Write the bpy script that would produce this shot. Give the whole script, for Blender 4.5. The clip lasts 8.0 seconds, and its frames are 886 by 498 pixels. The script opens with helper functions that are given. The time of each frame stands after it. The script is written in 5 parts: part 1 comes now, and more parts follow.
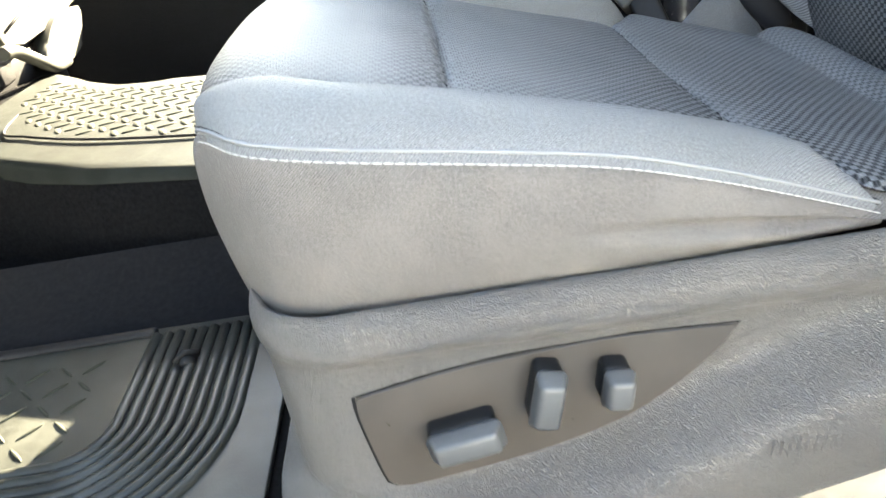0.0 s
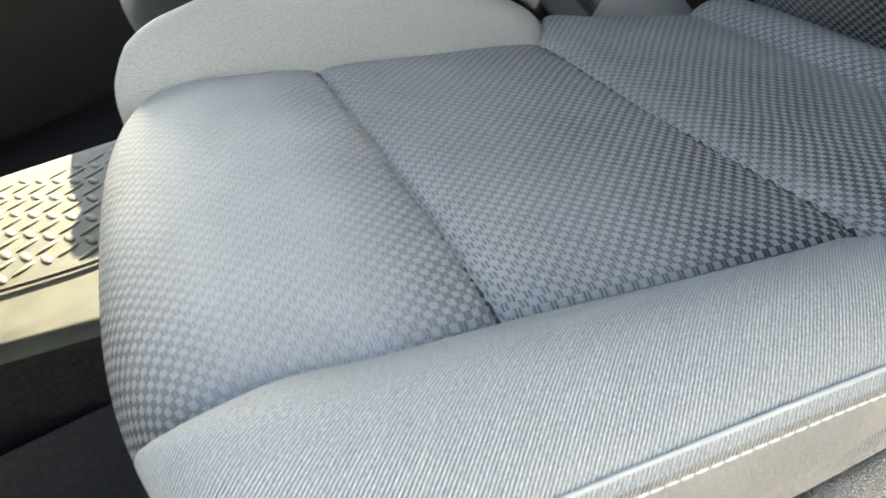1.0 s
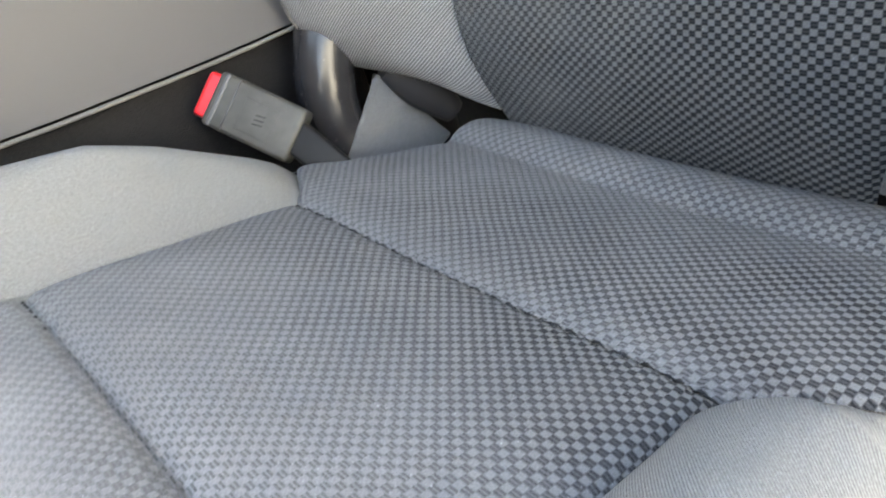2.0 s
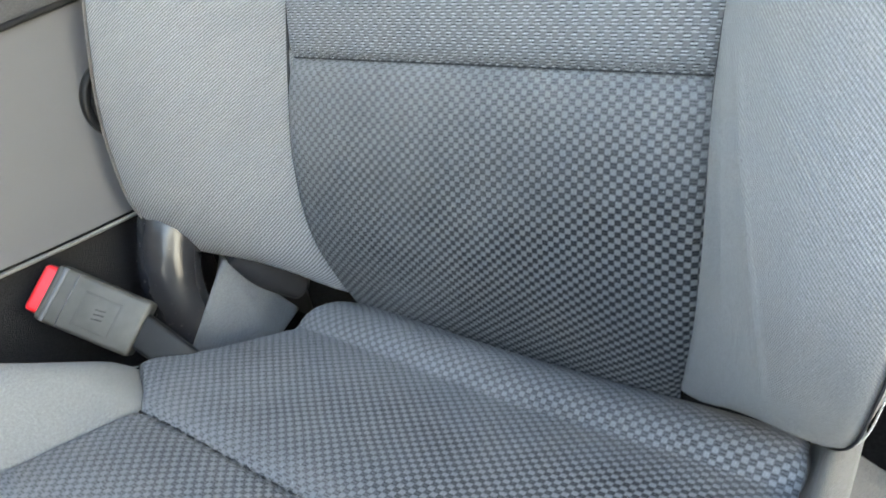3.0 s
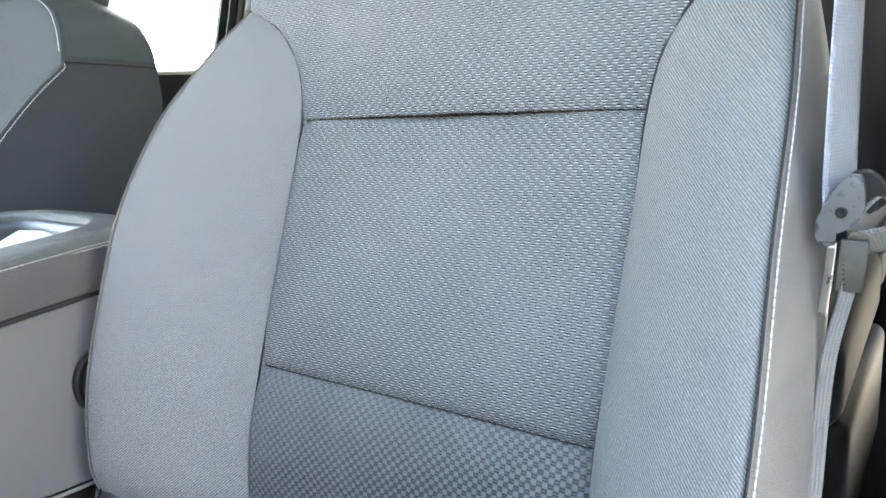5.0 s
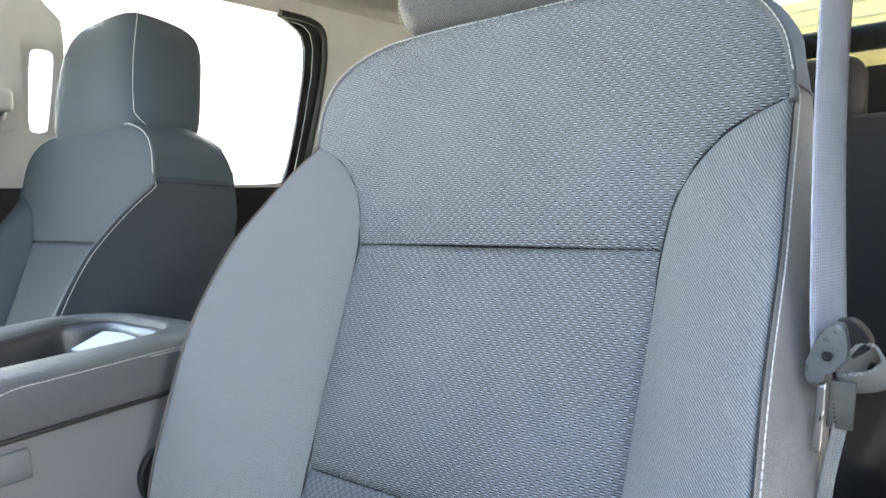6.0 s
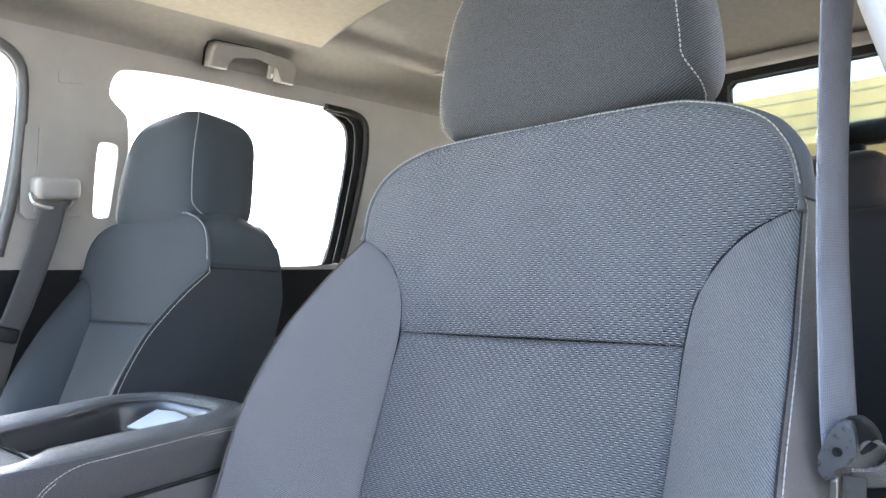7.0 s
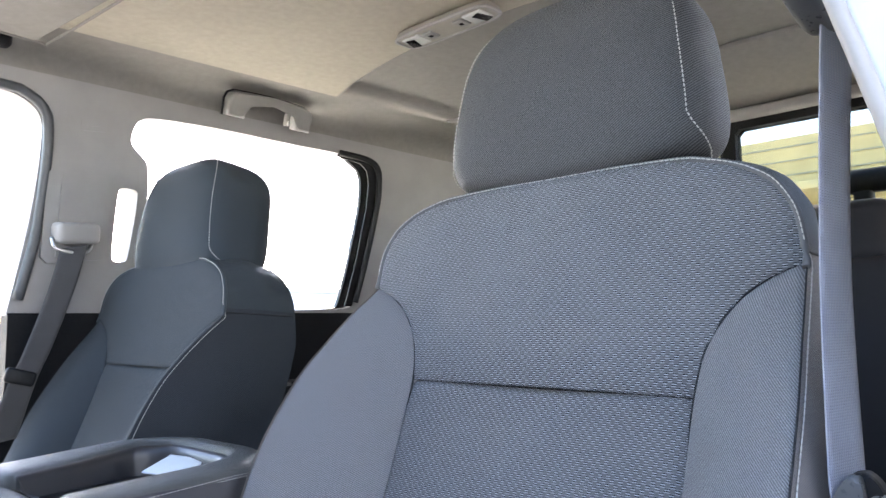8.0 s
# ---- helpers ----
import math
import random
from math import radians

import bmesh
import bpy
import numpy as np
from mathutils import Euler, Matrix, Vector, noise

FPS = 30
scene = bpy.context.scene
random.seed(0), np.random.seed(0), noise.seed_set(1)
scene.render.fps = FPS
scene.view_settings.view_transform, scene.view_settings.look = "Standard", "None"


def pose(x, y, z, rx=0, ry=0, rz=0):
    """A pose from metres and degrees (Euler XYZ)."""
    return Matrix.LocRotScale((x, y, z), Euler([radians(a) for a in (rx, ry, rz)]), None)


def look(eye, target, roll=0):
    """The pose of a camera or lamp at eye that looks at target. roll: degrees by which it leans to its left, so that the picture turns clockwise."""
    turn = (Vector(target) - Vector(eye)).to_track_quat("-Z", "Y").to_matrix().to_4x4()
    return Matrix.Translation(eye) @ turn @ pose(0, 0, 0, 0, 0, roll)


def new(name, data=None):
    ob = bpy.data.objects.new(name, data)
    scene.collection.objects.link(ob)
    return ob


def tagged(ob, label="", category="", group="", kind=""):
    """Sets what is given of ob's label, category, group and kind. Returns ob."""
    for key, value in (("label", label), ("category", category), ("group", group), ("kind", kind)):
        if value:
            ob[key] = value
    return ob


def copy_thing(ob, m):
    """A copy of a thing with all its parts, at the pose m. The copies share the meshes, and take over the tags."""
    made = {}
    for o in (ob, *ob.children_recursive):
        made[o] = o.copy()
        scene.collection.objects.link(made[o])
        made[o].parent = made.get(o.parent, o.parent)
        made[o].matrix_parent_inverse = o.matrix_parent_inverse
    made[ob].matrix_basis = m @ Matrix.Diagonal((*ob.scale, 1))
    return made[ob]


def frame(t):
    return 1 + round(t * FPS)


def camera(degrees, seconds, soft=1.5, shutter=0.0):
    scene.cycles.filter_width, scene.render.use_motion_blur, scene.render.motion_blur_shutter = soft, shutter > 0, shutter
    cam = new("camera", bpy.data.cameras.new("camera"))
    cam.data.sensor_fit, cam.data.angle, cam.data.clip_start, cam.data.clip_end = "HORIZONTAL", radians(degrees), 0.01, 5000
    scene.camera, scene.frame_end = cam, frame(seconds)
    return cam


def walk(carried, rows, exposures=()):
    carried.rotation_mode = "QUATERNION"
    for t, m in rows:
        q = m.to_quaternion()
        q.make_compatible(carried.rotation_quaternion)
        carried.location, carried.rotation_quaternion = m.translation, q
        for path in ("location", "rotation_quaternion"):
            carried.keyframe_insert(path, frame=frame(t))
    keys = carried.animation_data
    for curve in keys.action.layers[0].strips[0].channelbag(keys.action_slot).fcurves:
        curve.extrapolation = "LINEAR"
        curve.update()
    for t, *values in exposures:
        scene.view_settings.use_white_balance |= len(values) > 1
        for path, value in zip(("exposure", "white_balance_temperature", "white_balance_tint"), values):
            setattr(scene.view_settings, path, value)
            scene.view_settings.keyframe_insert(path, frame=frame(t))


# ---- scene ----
cam = camera(63.1, 8.0, shutter=0.22)
PATH = [
    (0, (0.235, -0.582, 0.436), (0.219, 1.16, -0.547), -9.2),
    (0.2, (0.214, -0.531, 0.455), (0.243, 1.18, -0.581), -10.9),
    (0.3, (0.205, -0.503, 0.467), (0.26, 1.185, -0.605), -12.0),
    (0.5, (0.195, -0.455, 0.49), (0.31, 1.196, -0.633), -14.1),
    (1, (0.198, -0.379, 0.505), (0.484, 1.194, -0.696), -19.3),
    (1.5, (0.225, -0.316, 0.504), (0.794, 1.174, -0.702), -20.9),
    (2, (0.252, -0.289, 0.506), (1.131, 1.08, -0.657), -18.9),
    (2.2, (0.26, -0.286, 0.509), (1.249, 1.039, -0.617), -17.8),
    (3.3, (0.277, -0.288, 0.604), (1.662, 0.775, -0.371), -9.2),
    (3.5, (0.278, -0.294, 0.614), (1.713, 0.759, -0.298), -8.1),
    (4, (0.274, -0.307, 0.638), (1.807, 0.739, -0.11), -5.7),
    (4.5, (0.263, -0.328, 0.657), (1.838, 0.757, 0.071), -4.3),
    (5.8, (0.215, -0.403, 0.691), (1.749, 0.869, 0.514), -1.8),
    (6, (0.208, -0.41, 0.696), (1.727, 0.885, 0.569), -1.7),
    (6.5, (0.181, -0.428, 0.707), (1.668, 0.91, 0.697), -1.4),
    (7, (0.164, -0.443, 0.713), (1.627, 0.917, 0.801), -1.1),
    (7.5, (0.151, -0.451, 0.72), (1.597, 0.922, 0.875), -0.9),
    (8, (0.148, -0.454, 0.722), (1.587, 0.92, 0.923), -0.8),
]
EXPOSURES = [(0, 5.0, 8350, 10), (0.5, 4.87, 9100, 10), (1, 4.9, 9500, 9), (1.5, 5.07, 9700, 12), (2, 5.43, 9900, 14), (3.5, 5.48, 8300, 7), (4.5, 5.33, 7900, 9), (6, 4.8, 7400, 12), (8, 4.2, 6700, 20)]
walk(cam, [(t, look(eye, target, roll)) for t, eye, target, roll in PATH], EXPOSURES)

# ---- light ----
SUN_DIR = Vector((0.50, 1.0, 0.50)).normalized()
world = bpy.data.worlds.new("sky")
scene.world = world
world.use_nodes = True
wn = world.node_tree.nodes
sky = wn.new("ShaderNodeTexSky")
sky.sky_type = "NISHITA"
sky.sun_disc = False
sky.sun_elevation = math.asin(SUN_DIR.z)
sky.sun_rotation = math.atan2(SUN_DIR.x, SUN_DIR.y)
sky.air_density, sky.dust_density = 1.0, 0.4
world.node_tree.links.new(sky.outputs[0], wn["Background"].inputs[0])
wn["Background"].inputs[1].default_value = 0.09
sun_data = bpy.data.lights.new("sun", "SUN")
sun_data.energy, sun_data.angle, sun_data.color = 5.0, radians(0.5), (1.0, 0.965, 0.84)
sun = new("sun", sun_data)
sun.matrix_world = look(SUN_DIR * 20, (0, 0, 0))


# ---- materials ----
def material(name):
    m = bpy.data.materials.new(name)
    m.use_nodes = True
    nt = m.node_tree
    return m, nt, nt.nodes["Principled BSDF"]


def node(nt, kind, **values):
    n = nt.nodes.new(kind)
    for key, value in values.items():
        n.inputs[key].default_value = value
    return n


def math_node(nt, op, a, b=None, c=0.0):
    n = nt.nodes.new("ShaderNodeMath")
    n.operation = op
    for i, v in enumerate((a, b, c)):
        if v is None:
            continue
        if isinstance(v, (int, float)):
            n.inputs[i].default_value = v
        else:
            nt.links.new(v, n.inputs[i])
    return n.outputs[0]


def ramp(nt, fac, stops):
    r = nt.nodes.new("ShaderNodeValToRGB")
    el = r.color_ramp.elements
    while len(el) < len(stops):
        el.new(0.5)
    for e, (p, c) in zip(el, stops):
        e.position, e.color = p, (*c, 1)
    nt.links.new(fac, r.inputs[0])
    return r.outputs[0]


def bump(nt, bsdf, height, distance, strength=1.0, chain=None):
    b = node(nt, "ShaderNodeBump", Distance=distance, Strength=strength)
    nt.links.new(height, b.inputs["Height"])
    if chain:
        nt.links.new(chain, b.inputs["Normal"])
    nt.links.new(b.outputs[0], bsdf.inputs["Normal"])
    return b.outputs[0]


def mix(nt, fac, a, b, kind="MIX"):
    n = nt.nodes.new("ShaderNodeMix")
    n.data_type, n.blend_type = "RGBA", kind
    for sock, v in ((n.inputs[0], fac), (n.inputs[6], a), (n.inputs[7], b)):
        if isinstance(v, (int, float)):
            sock.default_value = v
        elif isinstance(v, tuple):
            sock.default_value = (*v, 1)
        else:
            nt.links.new(v, sock)
    return n.outputs[2]


def noise_of(nt, vec, scale, detail=3.0, rough=0.6):
    n = node(nt, "ShaderNodeTexNoise", Scale=scale, Detail=detail, Roughness=rough)
    if vec is not None:
        nt.links.new(vec, n.inputs["Vector"])
    return n.outputs[0]


def uv_of(nt):
    uv = nt.nodes.new("ShaderNodeUVMap")
    sep = nt.nodes.new("ShaderNodeSeparateXYZ")
    nt.links.new(uv.outputs[0], sep.inputs[0])
    return uv.outputs[0], sep.outputs[0], sep.outputs[1]


def obj_coord(nt):
    return nt.nodes.new("ShaderNodeTexCoord").outputs["Object"]


def woven_fabric(name, light, dark, gaps, pu=0.0088, pv=0.0080, dash=False, faint=0.14):
    """Basket weave: raised square blocks, and between them sunk cells crossed by two thin dark slits.
    gaps: how far the cells open (0 to 1) at each length v along the panel, their darkening partly standing in for
    shade. UV in metres."""
    m, nt, bsdf = material(name)
    uv, u, v = uv_of(nt)
    uu = math_node(nt, "ADD", u, math_node(nt, "MULTIPLY", noise_of(nt, uv, 60.0, 2.0), 0.0009))
    vv = math_node(nt, "ADD", v, math_node(nt, "MULTIPLY", noise_of(nt, uv, 75.0, 2.0), 0.0008))
    su = math_node(nt, "SINE", math_node(nt, "MULTIPLY", uu, 2 * math.pi / pu))
    sv = math_node(nt, "SINE", math_node(nt, "MULTIPLY", vv, 2 * math.pi / pv))
    hard_u = math_node(nt, "MULTIPLY_ADD", ramp_fac(nt, su, -0.35, 0.35, 1.0), 2.0, -1.0)
    hard_v = math_node(nt, "MULTIPLY_ADD", ramp_fac(nt, sv, -0.30, 0.30, 1.0), 2.0, -1.0)
    fac = math_node(nt, "MULTIPLY_ADD", math_node(nt, "MULTIPLY", hard_u, hard_v), 0.5, 0.5)
    slit = math_node(nt, "COSINE", math_node(nt, "MULTIPLY", vv, 8 * math.pi / pv))
    slit = math_node(nt, "SUBTRACT", 1.0, ramp_fac(nt, slit, -0.85, 0.0, 1.0))
    if dash:
        slit = math_node(nt, "COSINE", math_node(nt, "MULTIPLY", vv, 8 * math.pi / pv))
        slit = math_node(nt, "SUBTRACT", 1.0, ramp_fac(nt, slit, -0.45, 0.35, 1.0))
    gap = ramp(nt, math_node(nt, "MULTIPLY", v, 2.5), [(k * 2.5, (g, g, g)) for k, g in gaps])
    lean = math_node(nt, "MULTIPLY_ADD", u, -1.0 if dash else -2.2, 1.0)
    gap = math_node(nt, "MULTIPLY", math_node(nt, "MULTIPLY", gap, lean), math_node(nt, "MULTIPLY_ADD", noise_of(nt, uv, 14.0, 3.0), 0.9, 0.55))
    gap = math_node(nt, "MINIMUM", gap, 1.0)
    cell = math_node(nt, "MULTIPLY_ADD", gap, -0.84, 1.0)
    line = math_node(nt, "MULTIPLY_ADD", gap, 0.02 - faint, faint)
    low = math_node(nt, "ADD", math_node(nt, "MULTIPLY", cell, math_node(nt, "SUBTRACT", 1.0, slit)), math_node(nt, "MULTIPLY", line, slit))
    # Blocks darken with the gap too: shade on the lower back in the colour.
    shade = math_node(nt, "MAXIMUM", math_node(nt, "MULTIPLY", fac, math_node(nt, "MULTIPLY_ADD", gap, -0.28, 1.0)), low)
    thread = math_node(nt, "SINE", math_node(nt, "MULTIPLY", math_node(nt, "ADD", v, math_node(nt, "MULTIPLY", u, 0.25)), 2 * math.pi / 0.0011))
    grain = noise_of(nt, uv, 1100.0, 2.0)
    wear = noise_of(nt, uv, 9.0, 4.0)
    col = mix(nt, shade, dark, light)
    col = mix(nt, 1.0, col, ramp(nt, grain, [(0.25, (0.62, 0.62, 0.62)), (0.75, (1.12, 1.12, 1.12))]), "MULTIPLY")
    col = mix(nt, 1.0, col, ramp(nt, wear, [(0.35, (0.90, 0.90, 0.90)), (0.70, (1.16, 1.15, 1.13))]), "MULTIPLY")
    if dash:
        # Bright dashes: highlights on the threads, mixed into the base colour.
        glint = math_node(nt, "COSINE", math_node(nt, "MULTIPLY_ADD", vv, 8 * math.pi / pv, math.pi * 0.75))
        glint = math_node(nt, "SUBTRACT", 1.0, ramp_fac(nt, glint, -0.60, 0.20, 1.0))
        glint = math_node(nt, "MULTIPLY", glint, math_node(nt, "SUBTRACT", 1.0, fac))
        col = mix(nt, math_node(nt, "MULTIPLY", glint, 0.9), col, tuple(c * 2.6 for c in light))
    fleck = ramp_fac(nt, noise_of(nt, uv, 520.0, 1.0), 0.74, 0.78, 0.5)
    col = mix(nt, fleck, col, tuple(min(1, c * 2.2) for c in light))
    nt.links.new(col, bsdf.inputs["Base Color"])
    bsdf.inputs["Roughness"].default_value = 0.5
    bsdf.inputs["IOR"].default_value = 1.45
    nt.links.new(math_node(nt, "MULTIPLY", shade, 0.18), bsdf.inputs["Specular IOR Level"])
    bsdf.inputs["Sheen Weight"].default_value = 0.04
    bsdf.inputs["Sheen Roughness"].default_value = 0.5
    h = math_node(nt, "ADD", shade, math_node(nt, "MULTIPLY", thread, 0.12))
    h = math_node(nt, "ADD", h, math_node(nt, "MULTIPLY", grain, 0.5))
    bump(nt, bsdf, h, 0.0008)
    return m


def ramp_fac(nt, value, lo, hi, amount):
    n = nt.nodes.new("ShaderNodeMapRange")
    n.inputs[1].default_value, n.inputs[2].default_value = lo, hi
    n.inputs[3].default_value, n.inputs[4].default_value = 0.0, amount
    nt.links.new(value, n.inputs[0])
    return n.outputs[0]


def twill_fabric(name, light, dark, period=0.0022, slope=1.0, stain=None, gloss=0.9, sheen=0.3):
    """Fine diagonal twill; UV in metres."""
    m, nt, bsdf = material(name)
    uv, u, v = uv_of(nt)
    wob = math_node(nt, "MULTIPLY", noise_of(nt, uv, 260.0, 2.0), 0.0006)
    d = math_node(nt, "ADD", math_node(nt, "ADD", math_node(nt, "MULTIPLY", u, slope), v), wob)
    s = math_node(nt, "SINE", math_node(nt, "MULTIPLY", d, 2 * math.pi / period))
    e = math_node(nt, "SUBTRACT", math_node(nt, "MULTIPLY", u, 1.7), math_node(nt, "MULTIPLY", v, 0.8))
    e = math_node(nt, "SINE", math_node(nt, "MULTIPLY", math_node(nt, "ADD", e, wob), 2 * math.pi / (period * 0.8)))
    s = math_node(nt, "ADD", math_node(nt, "MULTIPLY", s, 0.82), math_node(nt, "MULTIPLY", e, 0.18))
    fac = math_node(nt, "MULTIPLY_ADD", s, 0.5, 0.5)
    grain = noise_of(nt, uv, 620.0, 3.0, 0.7)
    wear = noise_of(nt, uv, 11.0, 5.0)
    col = mix(nt, fac, dark, light)
    col = mix(nt, 1.0, col, ramp(nt, grain, [(0.28, (0.62, 0.62, 0.62)), (0.72, (1.16, 1.16, 1.16))]), "MULTIPLY")
    fuzz = ramp_fac(nt, noise_of(nt, uv, 900.0, 1.0), 0.70, 0.76, 0.35)
    col = mix(nt, fuzz, col, tuple(min(1, c * 1.9) for c in light))
    if stain:
        col = mix(nt, ramp_fac(nt, wear, 0.45, 0.7, 0.45), col, stain)
    nt.links.new(col, bsdf.inputs["Base Color"])
    bsdf.inputs["Roughness"].default_value = 0.55
    bsdf.inputs["Specular IOR Level"].default_value = gloss * 0.5
    bsdf.inputs["IOR"].default_value = 1.45
    bsdf.inputs["Sheen Weight"].default_value = sheen * 0.4
    bsdf.inputs["Sheen Roughness"].default_value = 0.35
    h = math_node(nt, "ADD", fac, math_node(nt, "MULTIPLY", grain, 0.6))
    h = math_node(nt, "ADD", h, math_node(nt, "MULTIPLY", wear, 1.2))
    bump(nt, bsdf, h, 0.00055)
    return m


def dash_paint(name):
    m, nt, bsdf = material(name)
    co = obj_coord(nt)
    n = noise_of(nt, co, 20.0, 4.0)
    nt.links.new(mix(nt, n, (0.017, 0.0185, 0.0125), (0.025, 0.026, 0.018)), bsdf.inputs["Base Color"])
    bsdf.inputs["Roughness"].default_value = 0.6
    bump(nt, bsdf, noise_of(nt, co, 500.0, 3.0), 0.0003)
    return m


def grained(name, colour, rough=0.5, cell=650.0, depth=0.0003, dust=None, dust_amount=0.4, spec=0.5, patch=14.0):
    """Leather-grain plastic or vinyl with some dust."""
    m, nt, bsdf = material(name)
    co = obj_coord(nt)
    vor = node(nt, "ShaderNodeTexVoronoi", Scale=cell)
    vor.feature = "DISTANCE_TO_EDGE"
    nt.links.new(co, vor.inputs["Vector"])
    big = noise_of(nt, co, patch, 5.0)
    fine = noise_of(nt, co, 300.0, 3.0)
    col = mix(nt, math_node(nt, "MULTIPLY", fine, 0.35), colour, tuple(c * 0.7 for c in colour))
    if dust:
        col = mix(nt, ramp_fac(nt, big, 0.25, 0.75, dust_amount), col, dust)
    cells = ramp_fac(nt, vor.outputs["Distance"], 0.0, 0.25, 1.0)
    # Grooves of the grain darkened in the colour, standing in for their shade.
    col = mix(nt, 1.0, col, ramp(nt, cells, [(0.0, (0.55, 0.55, 0.55)), (1.0, (1.12, 1.12, 1.12))]), "MULTIPLY")
    nt.links.new(col, bsdf.inputs["Base Color"])
    bsdf.inputs["Specular IOR Level"].default_value = spec
    r = math_node(nt, "MULTIPLY_ADD", big, 0.3, rough - 0.15)
    nt.links.new(r, bsdf.inputs["Roughness"])
    bump(nt, bsdf, math_node(nt, "ADD", cells, math_node(nt, "MULTIPLY", fine, 0.4)), depth)
    return m


def plain(name, colour, rough=0.5, metal=0.0, var=0.15, scale=30.0, relief=0.0, spec=0.5):
    m, nt, bsdf = material(name)
    co = obj_coord(nt)
    n1 = noise_of(nt, co, scale, 5.0)
    col = mix(nt, ramp_fac(nt, n1, 0.35, 0.7, 1.0), tuple(c * (1 - var) for c in colour), tuple(min(1, c * (1 + var)) for c in colour))
    nt.links.new(col, bsdf.inputs["Base Color"])
    bsdf.inputs["Metallic"].default_value = metal
    bsdf.inputs["Specular IOR Level"].default_value = spec
    r = math_node(nt, "MULTIPLY_ADD", noise_of(nt, co, scale * 4, 3.0), 0.2, max(0.02, rough - 0.1))
    nt.links.new(r, bsdf.inputs["Roughness"])
    if relief:
        bump(nt, bsdf, noise_of(nt, co, scale * 20, 3.0), relief)
    return m


def webbing(name, colour):
    m, nt, bsdf = material(name)
    uv, u, v = uv_of(nt)
    a = math_node(nt, "SINE", math_node(nt, "MULTIPLY", u, 2 * math.pi / 0.0024))
    b = math_node(nt, "SINE", math_node(nt, "ADD", math_node(nt, "MULTIPLY", v, 2 * math.pi / 0.002), math_node(nt, "MULTIPLY", a, 1.5)))
    h = math_node(nt, "ADD", a, math_node(nt, "MULTIPLY", b, 0.7))
    fac = ramp_fac(nt, h, -1.5, 1.5, 1.0)
    col = mix(nt, fac, tuple(c * 0.6 for c in colour), colour)
    col = mix(nt, ramp_fac(nt, noise_of(nt, uv, 25.0, 4.0), 0.4, 0.7, 0.3), col, tuple(min(1, c * 1.3) for c in colour))
    nt.links.new(col, bsdf.inputs["Base Color"])
    bsdf.inputs["Roughness"].default_value = 0.6
    bsdf.inputs["Sheen Weight"].default_value = 0.2
    bump(nt, bsdf, h, 0.0003)
    return m


def glass_pane(name, tint=(0.92, 0.96, 0.94)):
    m, nt, bsdf = material(name)
    bsdf.inputs["Transmission Weight"].default_value = 1.0
    bsdf.inputs["Roughness"].default_value = 0.0
    bsdf.inputs["IOR"].default_value = 1.0
    bsdf.inputs["Base Color"].default_value = (*tint, 1)
    return m


def clear_sheet(name, tint):
    """Flat laminated glass: tinted see-through with a faint mirror gloss."""
    m, nt, bsdf = material(name)
    see = node(nt, "ShaderNodeBsdfTransparent")
    see.inputs[0].default_value = (*tint, 1)
    bsdf.inputs["Base Color"].default_value = (0.02, 0.02, 0.02, 1)
    bsdf.inputs["Roughness"].default_value = 0.03
    both = node(nt, "ShaderNodeMixShader")
    both.inputs[0].default_value = 0.04
    nt.links.new(see.outputs[0], both.inputs[1])
    nt.links.new(bsdf.outputs[0], both.inputs[2])
    out = next(n for n in nt.nodes if n.type == "OUTPUT_MATERIAL")
    nt.links.new(both.outputs[0], out.inputs[0])
    return m


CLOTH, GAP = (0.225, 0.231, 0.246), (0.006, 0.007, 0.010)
# Same cloth again: shade on the backrest put into darker copies.
SHADED_CLOTH, SHADED_DASH_CLOTH = (0.186, 0.192, 0.204), (0.154, 0.159, 0.168)
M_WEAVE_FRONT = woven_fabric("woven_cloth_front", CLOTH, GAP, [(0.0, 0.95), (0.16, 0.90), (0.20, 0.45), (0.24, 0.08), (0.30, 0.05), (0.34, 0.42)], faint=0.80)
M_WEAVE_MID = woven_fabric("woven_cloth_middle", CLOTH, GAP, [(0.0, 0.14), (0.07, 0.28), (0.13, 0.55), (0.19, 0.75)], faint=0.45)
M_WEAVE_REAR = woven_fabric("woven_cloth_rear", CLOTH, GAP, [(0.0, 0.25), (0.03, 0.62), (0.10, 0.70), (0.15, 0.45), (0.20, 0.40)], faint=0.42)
M_WEAVE_LOW = woven_fabric("woven_cloth_lumbar", SHADED_CLOTH, GAP, [(0.0, 1.0), (0.16, 1.0), (0.22, 0.75), (0.285, 0.38), (0.32, 0.20)], faint=0.42)
M_WEAVE_BACK = woven_fabric("woven_cloth_back", SHADED_DASH_CLOTH, GAP, [(0.0, 0.85), (0.03, 0.45), (0.07, 0.20), (0.19, 0.20), (0.235, 0.70)], 0.0086, 0.0082, True, 0.14)
M_WEAVE_TOP = woven_fabric("woven_cloth_shoulder", SHADED_DASH_CLOTH, GAP, [(0.0, 0.85), (0.05, 0.36), (0.16, 0.28), (0.21, 0.36)], 0.0086, 0.0082, True, 0.08)
M_TWILL = twill_fabric("twill_bolster_cloth", (0.280, 0.286, 0.296), (0.165, 0.169, 0.176), 0.0018, slope=0.65, gloss=0.4, sheen=0.15)
M_BOLSTER = twill_fabric("fine_twill_back_cloth", (0.280, 0.286, 0.298), (0.090, 0.092, 0.097), 0.0025, slope=0.65, gloss=0.4, sheen=0.15)
# Bolster twill darkened: the shade on the headrest is in the colour.
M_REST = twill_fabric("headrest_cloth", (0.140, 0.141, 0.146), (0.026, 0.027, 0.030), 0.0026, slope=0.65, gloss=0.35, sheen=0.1)
